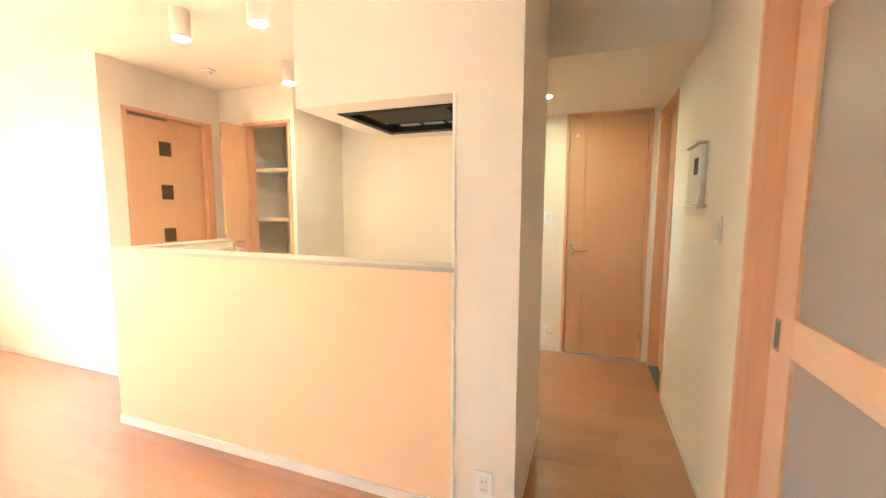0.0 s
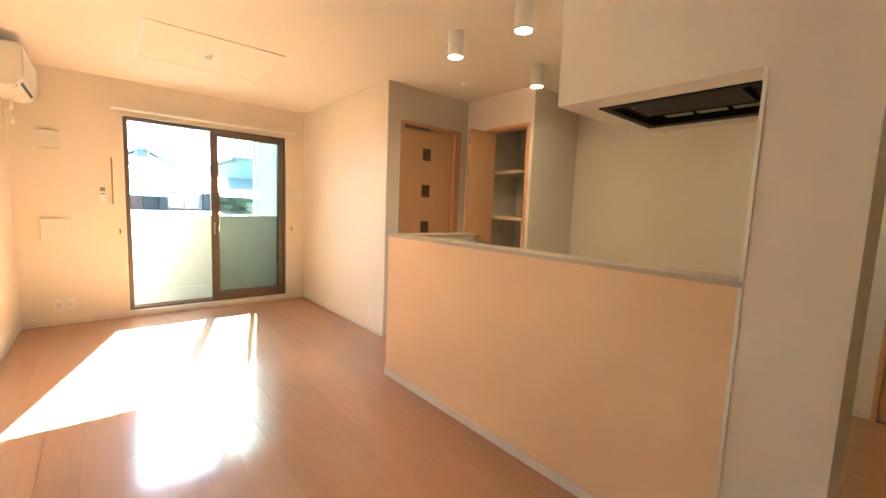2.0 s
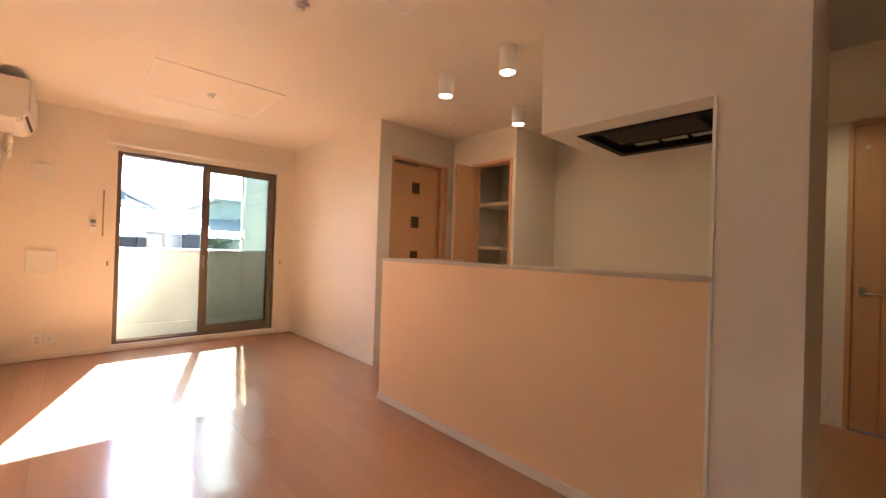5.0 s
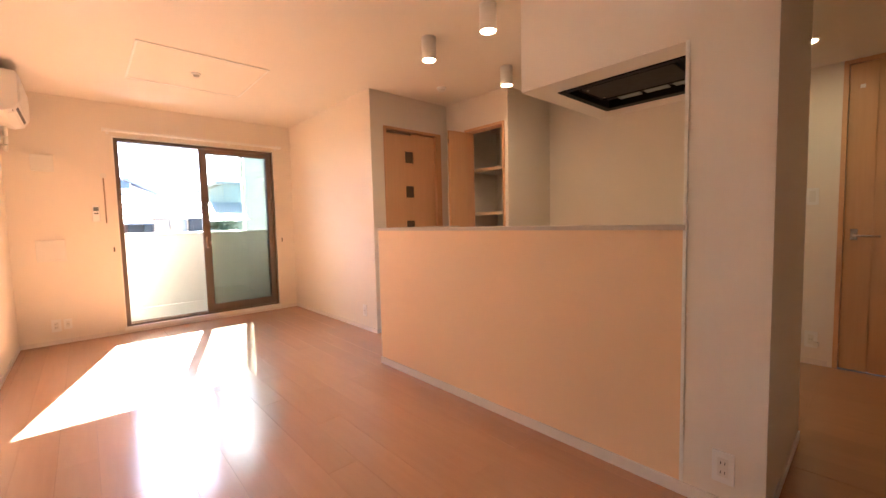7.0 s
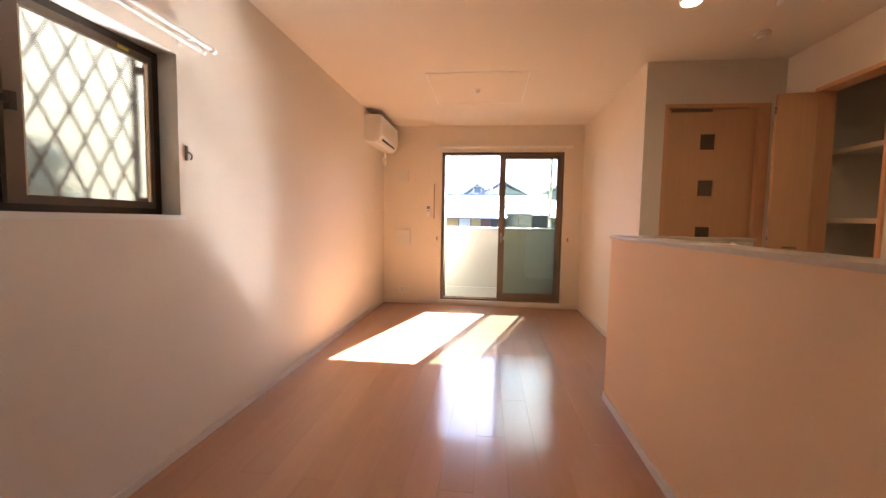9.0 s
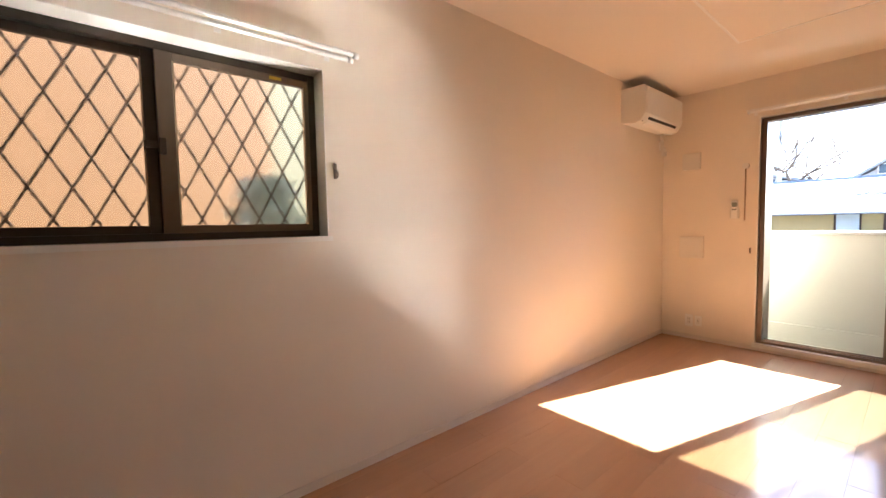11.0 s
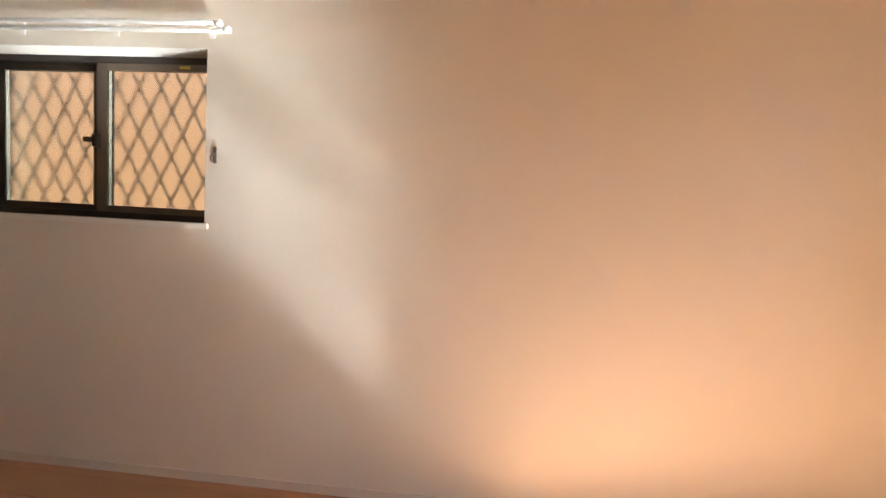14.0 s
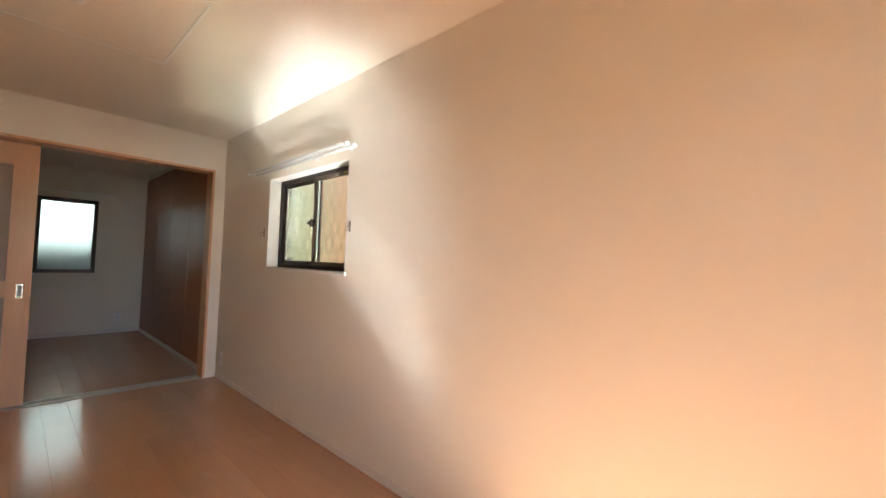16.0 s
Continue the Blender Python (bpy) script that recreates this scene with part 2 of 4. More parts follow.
def prism(bm, outline, axis, lo, hi):
    """An outline of (u, v) pushed along an axis from lo to hi; u, v are the other two axes in order."""
    def at(u, v, w):
        return {"x": (w, u, v), "y": (u, w, v), "z": (u, v, w)}[axis]
    a, b = [bm.verts.new(at(u, v, lo)) for u, v in outline], [bm.verts.new(at(u, v, hi)) for u, v in outline]
    n = len(outline)
    bm.faces.new(a), bm.faces.new(b[::-1])
    for k in range(n):
        bm.faces.new((a[k], b[k], b[(k + 1) % n], a[(k + 1) % n]))
    bmesh.ops.recalc_face_normals(bm, faces=bm.faces)


def finish(name, bm, material):
    me = bpy.data.meshes.new(name)
    bmesh.ops.recalc_face_normals(bm, faces=bm.faces)
    bm.to_mesh(me)
    bm.free()
    me.materials.append(material)
    return new(name, me)


def part(name, bm, material, parent, label=""):
    ob = finish(name, bm, material)
    ob.parent = parent
    ob.matrix_parent_inverse = parent.matrix_world.inverted()
    return tagged(ob, label)


def boxes(*rows, bevel=0.0):
    bm = bmesh.new()
    for r in rows:
        box(bm, *r, bevel=bevel)
    return bm


def tubes(*rows, seg=16):
    bm = bmesh.new()
    for r in rows:
        tube(bm, *r, seg=seg)
    return bm


def thing(name, x, y, z, label, category, group="", kind=""):
    ob = new(name)
    ob.location = (x, y, z)
    bpy.context.view_layer.update()
    return tagged(ob, label, category, group, kind)


def structure(name, bm, material, label="", category=""):
    return tagged(finish(name, bm, material), label, category, "", "structure")


# ---- plan ----
C = 2.42          # ceiling
YN = 5.92         # balcony wall, inner face
XP = 2.652        # wall between living room and kitchen passage
XE = 4.41         # far wall of kitchen and corridor
WX0, WX1, WZ0, WZ1 = 0.80, 2.41, 0.066, 2.073   # balcony window
SY0, SY1, SZ0, SZ1 = 1.08, 2.252, 1.149, 1.887  # small window
OX0, OX1, OZ = 0.12, 2.345, 2.07                # opening to the bedroom
CX, CY0, CY1, CZ = 2.22, 1.02, 3.153, 1.052     # kitchen half wall

floor = structure("floor", boxes((-0.15, 4.56, -3.5, 6.07, -0.20, -0.012)), RUBBER, "orange-brown glossy wooden strip floor", "floor")
structure("ceiling", boxes((-0.15, 4.56, -3.5, 6.07, C, C + 0.15), (3.045, XE, 0.0, 1.02, 2.13, C)), CEIL, "plain off-white papered ceiling", "ceiling")
structure("wall_west", boxes((-0.15, 0, -3.5, SY0, 0, C), (-0.15, 0, SY1, 6.07, 0, C), (-0.15, 0, SY0, SY1, 0, SZ0), (-0.15, 0, SY0, SY1, SZ1, C)), WALL, "off-white papered wall with a small window", "wall")
structure("wall_north", boxes((0, WX0, YN, 6.07, 0, C), (WX1, 4.56, YN, 6.07, 0, C), (WX0, WX1, YN, 6.07, WZ1, C), (WX0, WX1, YN + 0.03, 6.07, 0, 0.04)), WALL, "off-white papered wall with the balcony window", "wall")
structure("wall_partition", boxes((XP, XP + 0.12, 4.02, YN, 0, C)), WALL, "off-white papered partition wall", "wall")
structure("wall_kitchen_north", boxes((XP, 2.80, 3.90, 4.02, 0, C), (3.57, XE, 3.90, 4.02, 0, C), (2.80, 3.57, 3.90, 4.02, 2.09, C)), WALL, "off-white papered wall round the kitchen door", "wall")
structure("wall_passage", boxes((2.70, XE, 4.9, 5.0, 0, C)), WALL)
structure("wall_pantry", boxes((3.67, 3.77, 3.60, 3.90, 0, C), (3.67, 3.77, 3.02, 3.06, 0, C), (3.67, 3.77, 3.06, 3.60, 2.095, C), (3.77, XE, 3.02, 3.10, 0, C), ), WALL, "off-white papered wall round the pantry", "wall")
structure("wall_east", boxes((XE, 4.56, -3.5, 0.045, 0, C), (XE, 4.56, 0.72, 5.0, 0, C), (XE, 4.56, 0.045, 0.72, 2.125, C), (XE + 0.10, 4.56, 0.045, 0.72, 0, 2.125)), WALL, "off-white papered wall at the end of the corridor", "wall")
structure("wall_south", boxes((0, OX0 - 0.021, -0.16, 0, 0, C), (OX1 + 0.021, 3.70, -0.16, 0, 0, C), (OX0 - 0.021, OX1 + 0.021, -0.16, 0, OZ + 0.021, C), (4.36, XE, -0.16, 0, 0, 2.13), (3.70, 4.36, -0.16, 0, 2.08, 2.13), (3.70, XE, -0.16, 0, 2.13, C)), WALL, "off-white papered wall with the sliding door opening", "wall")
structure("wall_bedroom_east", boxes((2.60, 2.72, -3.34, -0.16, 0, C)), WALL, "off-white papered bedroom wall", "wall")
structure("wall_bedroom_south", boxes((0, 0.63, -3.5, -3.34, 0, C), (1.275, 4.41, -3.5, -3.34, 0, 1.1), (1.275, 3.5, -3.5, -3.34, 1.1, C), (4.2, 4.41, -3.5, -3.34, 1.1, C), (3.5, 4.2, -3.5, -3.34, 2.0, C), (0.63, 1.275, -3.5, -3.34, 0, 0.905), (0.63, 1.275, -3.5, -3.34, 1.97, C)), WALL, "plain papered bedroom wall with a frosted window", "wall")
structure("wall_pillar", boxes((CX, 3.045, 0.76, 1.02, 0, C)), WALL, "off-white papered end wall beside the kitchen counter", "wall")
structure("bulkhead", boxes((CX, 2.36, 1.02, 1.78, 1.755, C), (2.91, 3.05, 1.02, 1.78, 1.755, C), (2.36, 2.91, 1.66, 1.78, 1.755, C), (2.36, 2.91, 1.02, 1.06, 1.755, C), (2.36, 2.91, 1.06, 1.66, 1.90, C)), WALL, "boxed-in papered duct over the counter", "duct")
structure("half_wall", boxes((CX, CX + 0.12, 1.02, CY1, 0, CZ), (CX + 0.12, 2.99, CY1 - 0.10, CY1, 0, CZ)), WALL, "chest-high kitchen half wall", "counter")
structure("accent_panel", boxes((CX - 0.004, CX, 1.03, CY1, 0.0, CZ)), ACCENT, "peach-orange wallpaper on the counter front", "wallpaper")
structure("counter_ledge", boxes((CX - 0.012, CX + 0.135, 1.022, CY1 + 0.012, CZ, CZ + 0.02), (CX + 0.135, 3.0, CY1 - 0.115, CY1 + 0.012, CZ, CZ + 0.02), bevel=0.003), mat("ledge", (0.50, 0.42, 0.33), 0.35, vary=0.03), "thin beige ledge on the kitchen half wall", "ledge")
structure("trim", boxes((CX - 0.006, CX, 1.018, 1.030, 0.0, 1.755), (CX - 0.004, CX + 0.004, CY1, CY1 + 0.004, 0, CZ)), WHITE, "thin white corner bead", "trim")


def skirting(name, *rows):
    return structure(name, boxes(*rows, bevel=0.002), BASE, "low pale baseboard", "baseboard")


H, D = 0.042, 0.008
skirting("baseboard", (0, D, 0.0, YN, 0, H), (D, XP - D, YN - D, YN, 0, H), (XP - D, XP, 3.892, YN, 0, H), (D, OX0 - 0.02, 0, D, 0, H), (OX1 + 0.022, 3.68, 0, D, 0, H))
skirting("baseboard_counter", (CX - 0.014, CX - 0.004, 0.76, CY1 + 0.008, 0, H + 0.01), (CX - 0.014, 3.05, 0.752, 0.76, 0, H), (XP, 2.78, 3.892, 3.90, 0, H))
skirting("baseboard_corridor", (XE - D, XE, 0.745, 3.0, 0, H), (3.67 - D, 3.67, 3.02, 3.05, 0, H))
skirting("baseboard_bedroom", (0, 2.6, -3.34, -3.332, 0, 0.06), (2.592, 2.6, -3.33, -0.13, 0, 0.06), (0.062, 0.07, -3.33, -0.13, 0, 0.05))
structure("threshold", boxes((OX0, OX1, -0.155, -0.13, -0.012, 0.004), (OX0, OX1, -0.115, -0.09, -0.012, 0.004), (OX0, OX1, -0.04, -0.005, -0.012, 0.004), (OX0, OX1, -0.16, 0.0, -0.012, -0.001)), mat("threshold_grey", (0.42, 0.37, 0.30), 0.35, vary=0.04), "grey sliding door track in the floor", "threshold")

# ---- balcony window ----
wst = structure("window_1", boxes(
    (WX0 - 0.012, WX0, YN - 0.010, 6.0, WZ0, WZ1 + 0.012), (WX1, WX1 + 0.012, YN - 0.010, 6.0, WZ0, WZ1 + 0.012), (WX0 - 0.012, WX1 + 0.012, YN - 0.010, 6.0, WZ1, WZ1 + 0.012),
    (WX0 - 0.02, WX1 + 0.02, YN - 0.022, 5.945, 0.030, WZ0)), WHITE, "tall two-leaf bronze aluminium balcony window in a white surround", "window")
def wpart(name, bm, m, label="", parent=wst):
    return part(name, bm, m, parent, label)
wpart("frame", boxes((WX0, WX0 + 0.040, 5.945, 6.19, WZ0, WZ1), (WX1 - 0.028, WX1, 5.945, 6.06, WZ0, WZ1), (WX0 + 0.040, WX1 - 0.028, 5.945, 6.06, WZ1 - 0.032, WZ1), (WX0 + 0.040, WX1 - 0.028, 5.945, 6.06, WZ0 - 0.02, WZ0 + 0.022), bevel=0.002), BRONZE, "bronze aluminium frame")
def sash(x0, x1, y, z0, z1, stile, rail, m, name="sash"):
    s = wpart(name, boxes((x0, x0 + stile[0], y, y + 0.03, z0, z1), (x1 - stile[1], x1, y, y + 0.03, z0, z1), (x0 + stile[0], x1 - stile[1], y, y + 0.03, z0, z0 + rail[0]), (x0 + stile[0], x1 - stile[1], y, y + 0.03, z1 - rail[1], z1), bevel=0.002), m, "bronze aluminium sliding leaf")
    gx0, gx1, gz0, gz1 = x0 + stile[0], x1 - stile[1], z0 + rail[0], z1 - rail[1]
    part("seal", boxes((gx0, gx0 + 0.006, y + 0.004, y + 0.026, gz0, gz1), (gx1 - 0.006, gx1, y + 0.004, y + 0.026, gz0, gz1), (gx0 + 0.006, gx1 - 0.006, y + 0.004, y + 0.026, gz0, gz0 + 0.006), (gx0 + 0.006, gx1 - 0.006, y + 0.004, y + 0.026, gz1 - 0.006, gz1)), RUBBER, s)
    p = part("pane", boxes((gx0 + 0.004, gx1 - 0.004, y + 0.012, y + 0.018, gz0 + 0.004, gz1 - 0.004)), GLASS, s)
    return s
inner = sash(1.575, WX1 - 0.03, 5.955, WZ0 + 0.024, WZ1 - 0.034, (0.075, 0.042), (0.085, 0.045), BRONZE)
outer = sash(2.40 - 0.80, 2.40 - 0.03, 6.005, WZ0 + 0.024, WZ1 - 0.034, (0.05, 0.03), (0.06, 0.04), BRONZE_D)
part("handle", boxes((1.600, 1.618, 5.938, 5.955, 0.86, 1.0), bevel=0.004), STEEL, inner, "slim grey pull")
wpart("lock", boxes((1.642, 1.656, 5.93, 5.955, 0.90, 0.95), bevel=0.003), STEEL, "crescent lock")
wpart("track", boxes((WX0 + 0.042, 1.575, 5.962, 5.967, WZ0 + 0.02, WZ0 + 0.032), (WX0 + 0.042, 1.575, 6.018, 6.023, WZ0 + 0.02, WZ0 + 0.032)), STEEL, "steel track")


def wall_hook(x, y, z, axis, label):
    """A curtain tieback hook: plate with a curved prong."""
    t = thing("tieback_hook", x, y, z, label, "hook", "curtain tieback hooks")
    bm = bmesh.new()
    if axis == "y":
        box(bm, x - 0.007, x + 0.007, y - 0.006, y, z - 0.025, z + 0.025, 0.002)
    else:
        box(bm, x, x + 0.006, y - 0.007, y + 0.007, z - 0.035, z + 0.035, 0.002)
    part("plate", bm, HOOK, t)
    bm = bmesh.new()
    s = -1 if axis == "y" else 1
    pts = [(0.004, 0.006), (0.020, 0.0), (0.030, -0.010), (0.030, -0.024), (0.022, -0.030)] if axis == "x" else [(0.004, 0), (0.02, -0.004), (0.022, 0.012)]
    for (a, h), (b, k) in zip(pts, pts[1:]):
        if axis == "y":
            tube(bm, (x, y + s * a, z + h), (x, y + s * b, z + k), 0.0028, seg=8)
        else:
            tube(bm, (x + a, y, z + h), (x + b, y, z + k), 0.0035, seg=8)
    part("prong", bm, HOOK, t)
    return t


wall_hook(0.745, YN, 0.905, "y", "small metal tieback hook beside the balcony window")
wall_hook(2.485, YN, 0.925, "y", "small metal tieback hook on the wall near the corner")
wall_hook(0.0, 2.292, 1.443, "x", "steel tieback hook beside the small window")
wall_hook(0.0, 1.015, 1.437, "x", "steel tieback hook near the bedroom side of the small window")

# curtain rail over the balcony window
cr = thing("curtain_rail", 1.60, YN, 2.13, "white curtain rail fixed over the balcony window", "curtain rail")
part("rail", boxes((0.72, 2.49, YN - 0.055, YN - 0.035, 2.118, 2.138), (0.72, 2.49, YN - 0.105, YN - 0.085, 2.118, 2.138), bevel=0.002), PLASTIC, cr)
for x in (0.76, 1.32, 1.90, 2.45):
    part("bracket", boxes((x - 0.012, x + 0.012, YN - 0.105, YN, 2.138, 2.142), (x - 0.012, x + 0.012, YN - 0.004, YN, 2.10, 2.142)), PLASTIC, cr)
for x in (0.715, 2.485):
    part("end_cap", boxes((x, x + 0.01, YN - 0.108, YN - 0.032, 2.114, 2.142), bevel=0.002), PLASTIC, cr)

# ---- small window ----
sw = structure("window_2", boxes((-0.095, 0.0, SY0 - 0.0, SY0 + 0.004, SZ0, SZ1), (-0.095, 0.0, SY1 - 0.004, SY1, SZ0, SZ1), (-0.095, 0.0, SY0 + 0.004, SY1 - 0.004, SZ1 - 0.004, SZ1), (-0.095, 0.012, SY0 - 0.015, SY1 + 0.015, SZ0 - 0.022, SZ0)), WHITE, "small dark aluminium sliding window with patterned glass and a diamond grille", "window")
FX = -0.095
part("frame", boxes((FX - 0.05, FX, SY0 + 0.004, SY0 + 0.034, SZ0, SZ1 - 0.004), (FX - 0.05, FX, SY1 - 0.034, SY1 - 0.004, SZ0, SZ1 - 0.004), (FX - 0.05, FX, SY0 + 0.034, SY1 - 0.034, SZ1 - 0.034, SZ1 - 0.004), (FX - 0.05, FX, SY0 + 0.034, SY1 - 0.034, SZ0, SZ0 + 0.028), bevel=0.002), BRONZE_D, sw, "dark aluminium frame")
def sash2(y0, y1, x, stiles, m):
    z0, z1 = SZ0 + 0.028, SZ1 - 0.034
    s = part("sash", boxes((x - 0.022, x, y0, y0 + stiles[0], z0, z1), (x - 0.022, x, y1 - stiles[1], y1, z0, z1), (x - 0.022, x, y0 + stiles[0], y1 - stiles[1], z0, z0 + 0.030), (x - 0.022, x, y0 + stiles[0], y1 - stiles[1], z1 - 0.030, z1), bevel=0.002), m, sw, "dark aluminium sliding leaf")
    part("seal", boxes((x - 0.018, x - 0.002, y0 + stiles[0], y0 + stiles[0] + 0.006, z0 + 0.03, z1 - 0.03), (x - 0.018, x - 0.002, y1 - stiles[1] - 0.006, y1 - stiles[1], z0 + 0.03, z1 - 0.03)), STEEL, s)
    p = part("pane", boxes((x - 0.013, x - 0.009, y0 + stiles[0] + 0.004, y1 - stiles[1] - 0.004, z0 + 0.03, z1 - 0.03)), PATTERN, s)
    p.visible_shadow = False
    return s
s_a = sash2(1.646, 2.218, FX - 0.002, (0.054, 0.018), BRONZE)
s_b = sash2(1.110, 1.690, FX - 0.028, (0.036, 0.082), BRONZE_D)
part("lock", boxes((FX - 0.002, FX + 0.022, 1.645, 1.668, 1.47, 1.53), (FX + 0.008, FX + 0.02, 1.60, 1.645, 1.49, 1.515), bevel=0.003), BRONZE_D, sw, "dark crescent lock")
part("sticker", boxes((FX - 0.001, FX + 0.0005, 2.05, 2.10, SZ1 - 0.055, SZ1 - 0.042)), YELLOW, sw, "small yellow sticker")
gr = thing("window_grille", -0.23, 1.66, 1.10, "dark diamond lattice security grille outside the small window", "grille")
GY0, GY1, GZ0, GZ1 = 1.04, 2.252, 1.10, 1.94
part("frame", boxes(*[(-0.24, -0.22, a, b, c, d) for a, b, c, d in ((GY0 - 0.02, GY0, 1.08, 1.96), (GY1, GY1 + 0.02, 1.08, 1.96), (GY0, GY1, 1.08, 1.10), (GY0, GY1, 1.94, 1.96))],
                    *[(-0.22, -0.15, a, a + 0.02, c, c + 0.03) for a in (GY0 - 0.02, GY1) for c in (1.2, 1.8)]), BRONZE_D, gr)
PITCH, SLOPE = 0.1135, 1.938
for lean in (1, -1):
    for k in range(-14, 12):
        mid = 1.963 + PITCH * k
        ends = sorted((mid + lean * (z - 1.346) / SLOPE, z) for z in (GZ0, GZ1))
        (ya, za), (yb, zb) = ends
        lo, hi = max(0.0, (GY0 - ya) / (yb - ya)), min(1.0, (GY1 - ya) / (yb - ya))
        if hi - lo < 0.03:
            continue
        bm, xx = bmesh.new(), -0.230 + 0.003 * lean
        tube(bm, (xx, ya + (yb - ya) * lo, za + (zb - za) * lo), (xx, ya + (yb - ya) * hi, za + (zb - za) * hi), 0.0050, seg=6)
        part("bar", bm, GRILLE, gr)

# curtain rod pair over the small window
rod = thing("curtain_rod", 0.05, 1.62, 1.95, "white double curtain rail fixed over the small window", "curtain rail")
part("rail", tubes(((0.045, 0.88, 1.925), (0.045, 2.36, 1.925), 0.010)), RAIL, rod, "inner white rail")
part("rail", tubes(((0.098, 0.88, 1.930), (0.098, 2.36, 1.930), 0.010)), RAIL, rod, "outer white rail")
for y in (0.886, 2.362):
    for x in (0.045, 0.098):
        bm = bmesh.new()
        tube(bm, (x, y - 0.012, 1.9275), (x, y + 0.012, 1.9275), 0.013, seg=16)
        part("end_cap", bm, PLASTIC, rod)
for y in (0.98, 1.40, 1.84, 2.27):
    part("bracket", boxes((0.0, 0.105, y - 0.008, y + 0.008, 1.938, 1.943), (0.0, 0.004, y - 0.012, y + 0.012, 1.915, 1.965), (0.040, 0.05, y - 0.008, y + 0.008, 1.932, 1.940), (0.093, 0.103, y - 0.008, y + 0.008, 1.936, 1.940)), PLASTIC, rod)
rod.location.z += 0.013

# ---- doors ----
def casing(name, rows, label):
    return structure(name, boxes(*rows, bevel=0.002), CASING, label, "door frame")


casing("door_frame_bedroom", ((OX0 - 0.022, OX0, -0.165, 0.008, 0, OZ + 0.022), (OX1, OX1 + 0.022, -0.165, 0.008, 0, OZ + 0.022), (OX0, OX1, -0.165, 0.008, OZ, OZ + 0.022)), "orange-toned wooden frame round the wide opening")


def sliding_leaf(x0, x1, y, label):
    t = thing("sliding_door", (x0 + x1) / 2, y, 0.004, label, "sliding door", "bedroom sliding doors")
    part("stile", boxes((x0, x0 + 0.140, y, y + 0.03, 0.006, 2.055), bevel=0.002), DOORWOOD, t)
    part("stile", boxes((x1 - 0.140, x1, y, y + 0.03, 0.006, 2.055), bevel=0.002), DOORWOOD, t)
    for z0, z1 in ((0.006, 0.12), (0.850, 0.973), (1.88, 2.055)):
        part("rail", boxes((x0 + 0.140, x1 - 0.140, y, y + 0.03, z0, z1), bevel=0.002), DOORWOOD_H, t)
    for z0, z1 in ((0.12, 0.850), (0.973, 1.88)):
        p = part("panel", boxes((x0 + 0.136, x1 - 0.136, y + 0.012, y + 0.017, z0 - 0.004, z1 + 0.004)), ACRYL, t, "smoky translucent panel")
        p.visible_shadow = False
    for hx in (x0 + 0.062, x1 - 0.045):
        h = part("handle", boxes((hx - 0.019, hx + 0.019, y + 0.03, y + 0.033, 0.841, 0.951), bevel=0.001), STEEL, t, "recessed metal pull")
        part("recess", boxes((hx - 0.011, hx + 0.011, y + 0.033, y + 0.0345, 0.854, 0.938)), SCREEN, h)
    return t


sliding_leaf(1.342, 2.344, -0.115, "pale wooden sliding door with smoky panels, slid open")
sliding_leaf(1.36, 2.34, -0.155, "pale wooden sliding door standing behind the front one")

# kitchen door with three square insets
KX0, KX1, KY = 2.80, 3.57, 3.90
casing("door_frame_kitchen", ((KX0, KX0 + 0.028, KY - 0.008, KY + 0.12, 0, 2.09), (KX1 - 0.075, KX1, KY - 0.008, KY + 0.12, 0, 2.09), (KX0 + 0.028, KX1 - 0.075, KY - 0.008, KY + 0.12, 2.062, 2.09)), "wooden frame round the kitchen door")
kd = thing("kitchen_door", 3.16, KY + 0.04, 0.0, "closed wooden door with three small square brown glass insets", "door")
slots = [(1.744, 1.866), (1.379, 1.502), (1.012, 1.132)]
rows, zprev = [], 0.006
ix0, ix1 = 3.09, 3.20
for z0, z1 in sorted(slots):
    rows.append((ix0, ix1, KY + 0.03, KY + 0.065, zprev, z0))
    zprev = z1
rows += [(ix0, ix1, KY + 0.03, KY + 0.065, zprev, 2.058), (KX0 + 0.03, ix0, KY + 0.03, KY + 0.065, 0.006, 2.058), (ix1, KX1 - 0.077, KY + 0.03, KY + 0.065, 0.006, 2.058)]
part("leaf", boxes(*rows), DOORWOOD, kd)
for z0, z1 in slots:
    part("inset", boxes((ix0, ix1, KY + 0.040, KY + 0.046, z0, z1)), SMOKE, kd, "brown glass square")
part("closer", boxes((2.86, 3.16, KY + 0.012, KY + 0.03, 2.035, 2.055), bevel=0.003), BRONZE, kd, "slim door closer arm")

# corridor end door
cd = thing("corridor_door", XE + 0.02, 0.38, 0.0, "closed wooden flush door with a vertical groove and a lever handle", "door")
part("leaf", boxes((XE + 0.008, XE + 0.045, 0.075, 0.550, 0.008, 2.095), (XE + 0.008, XE + 0.045, 0.556, 0.690, 0.008, 2.095), (XE + 0.014, XE + 0.045, 0.550, 0.556, 0.008, 2.095), bevel=0.0015), DOORWOOD, cd)
h = part("handle", tubes(((XE - 0.045, 0.640, 0.945), (XE - 0.045, 0.515, 0.942), 0.008), ((XE + 0.008, 0.640, 0.945), (XE - 0.045, 0.640, 0.945), 0.009)), STEEL, cd, "steel lever handle")
part("rose", boxes((XE + 0.002, XE + 0.008, 0.622, 0.658, 0.915, 0.990), bevel=0.002), STEEL, h)
for z in (0.22, 1.87):
    part("hinge", boxes((XE - 0.004, XE + 0.010, 0.062, 0.078, z - 0.05, z + 0.05), bevel=0.002), STEEL, cd)
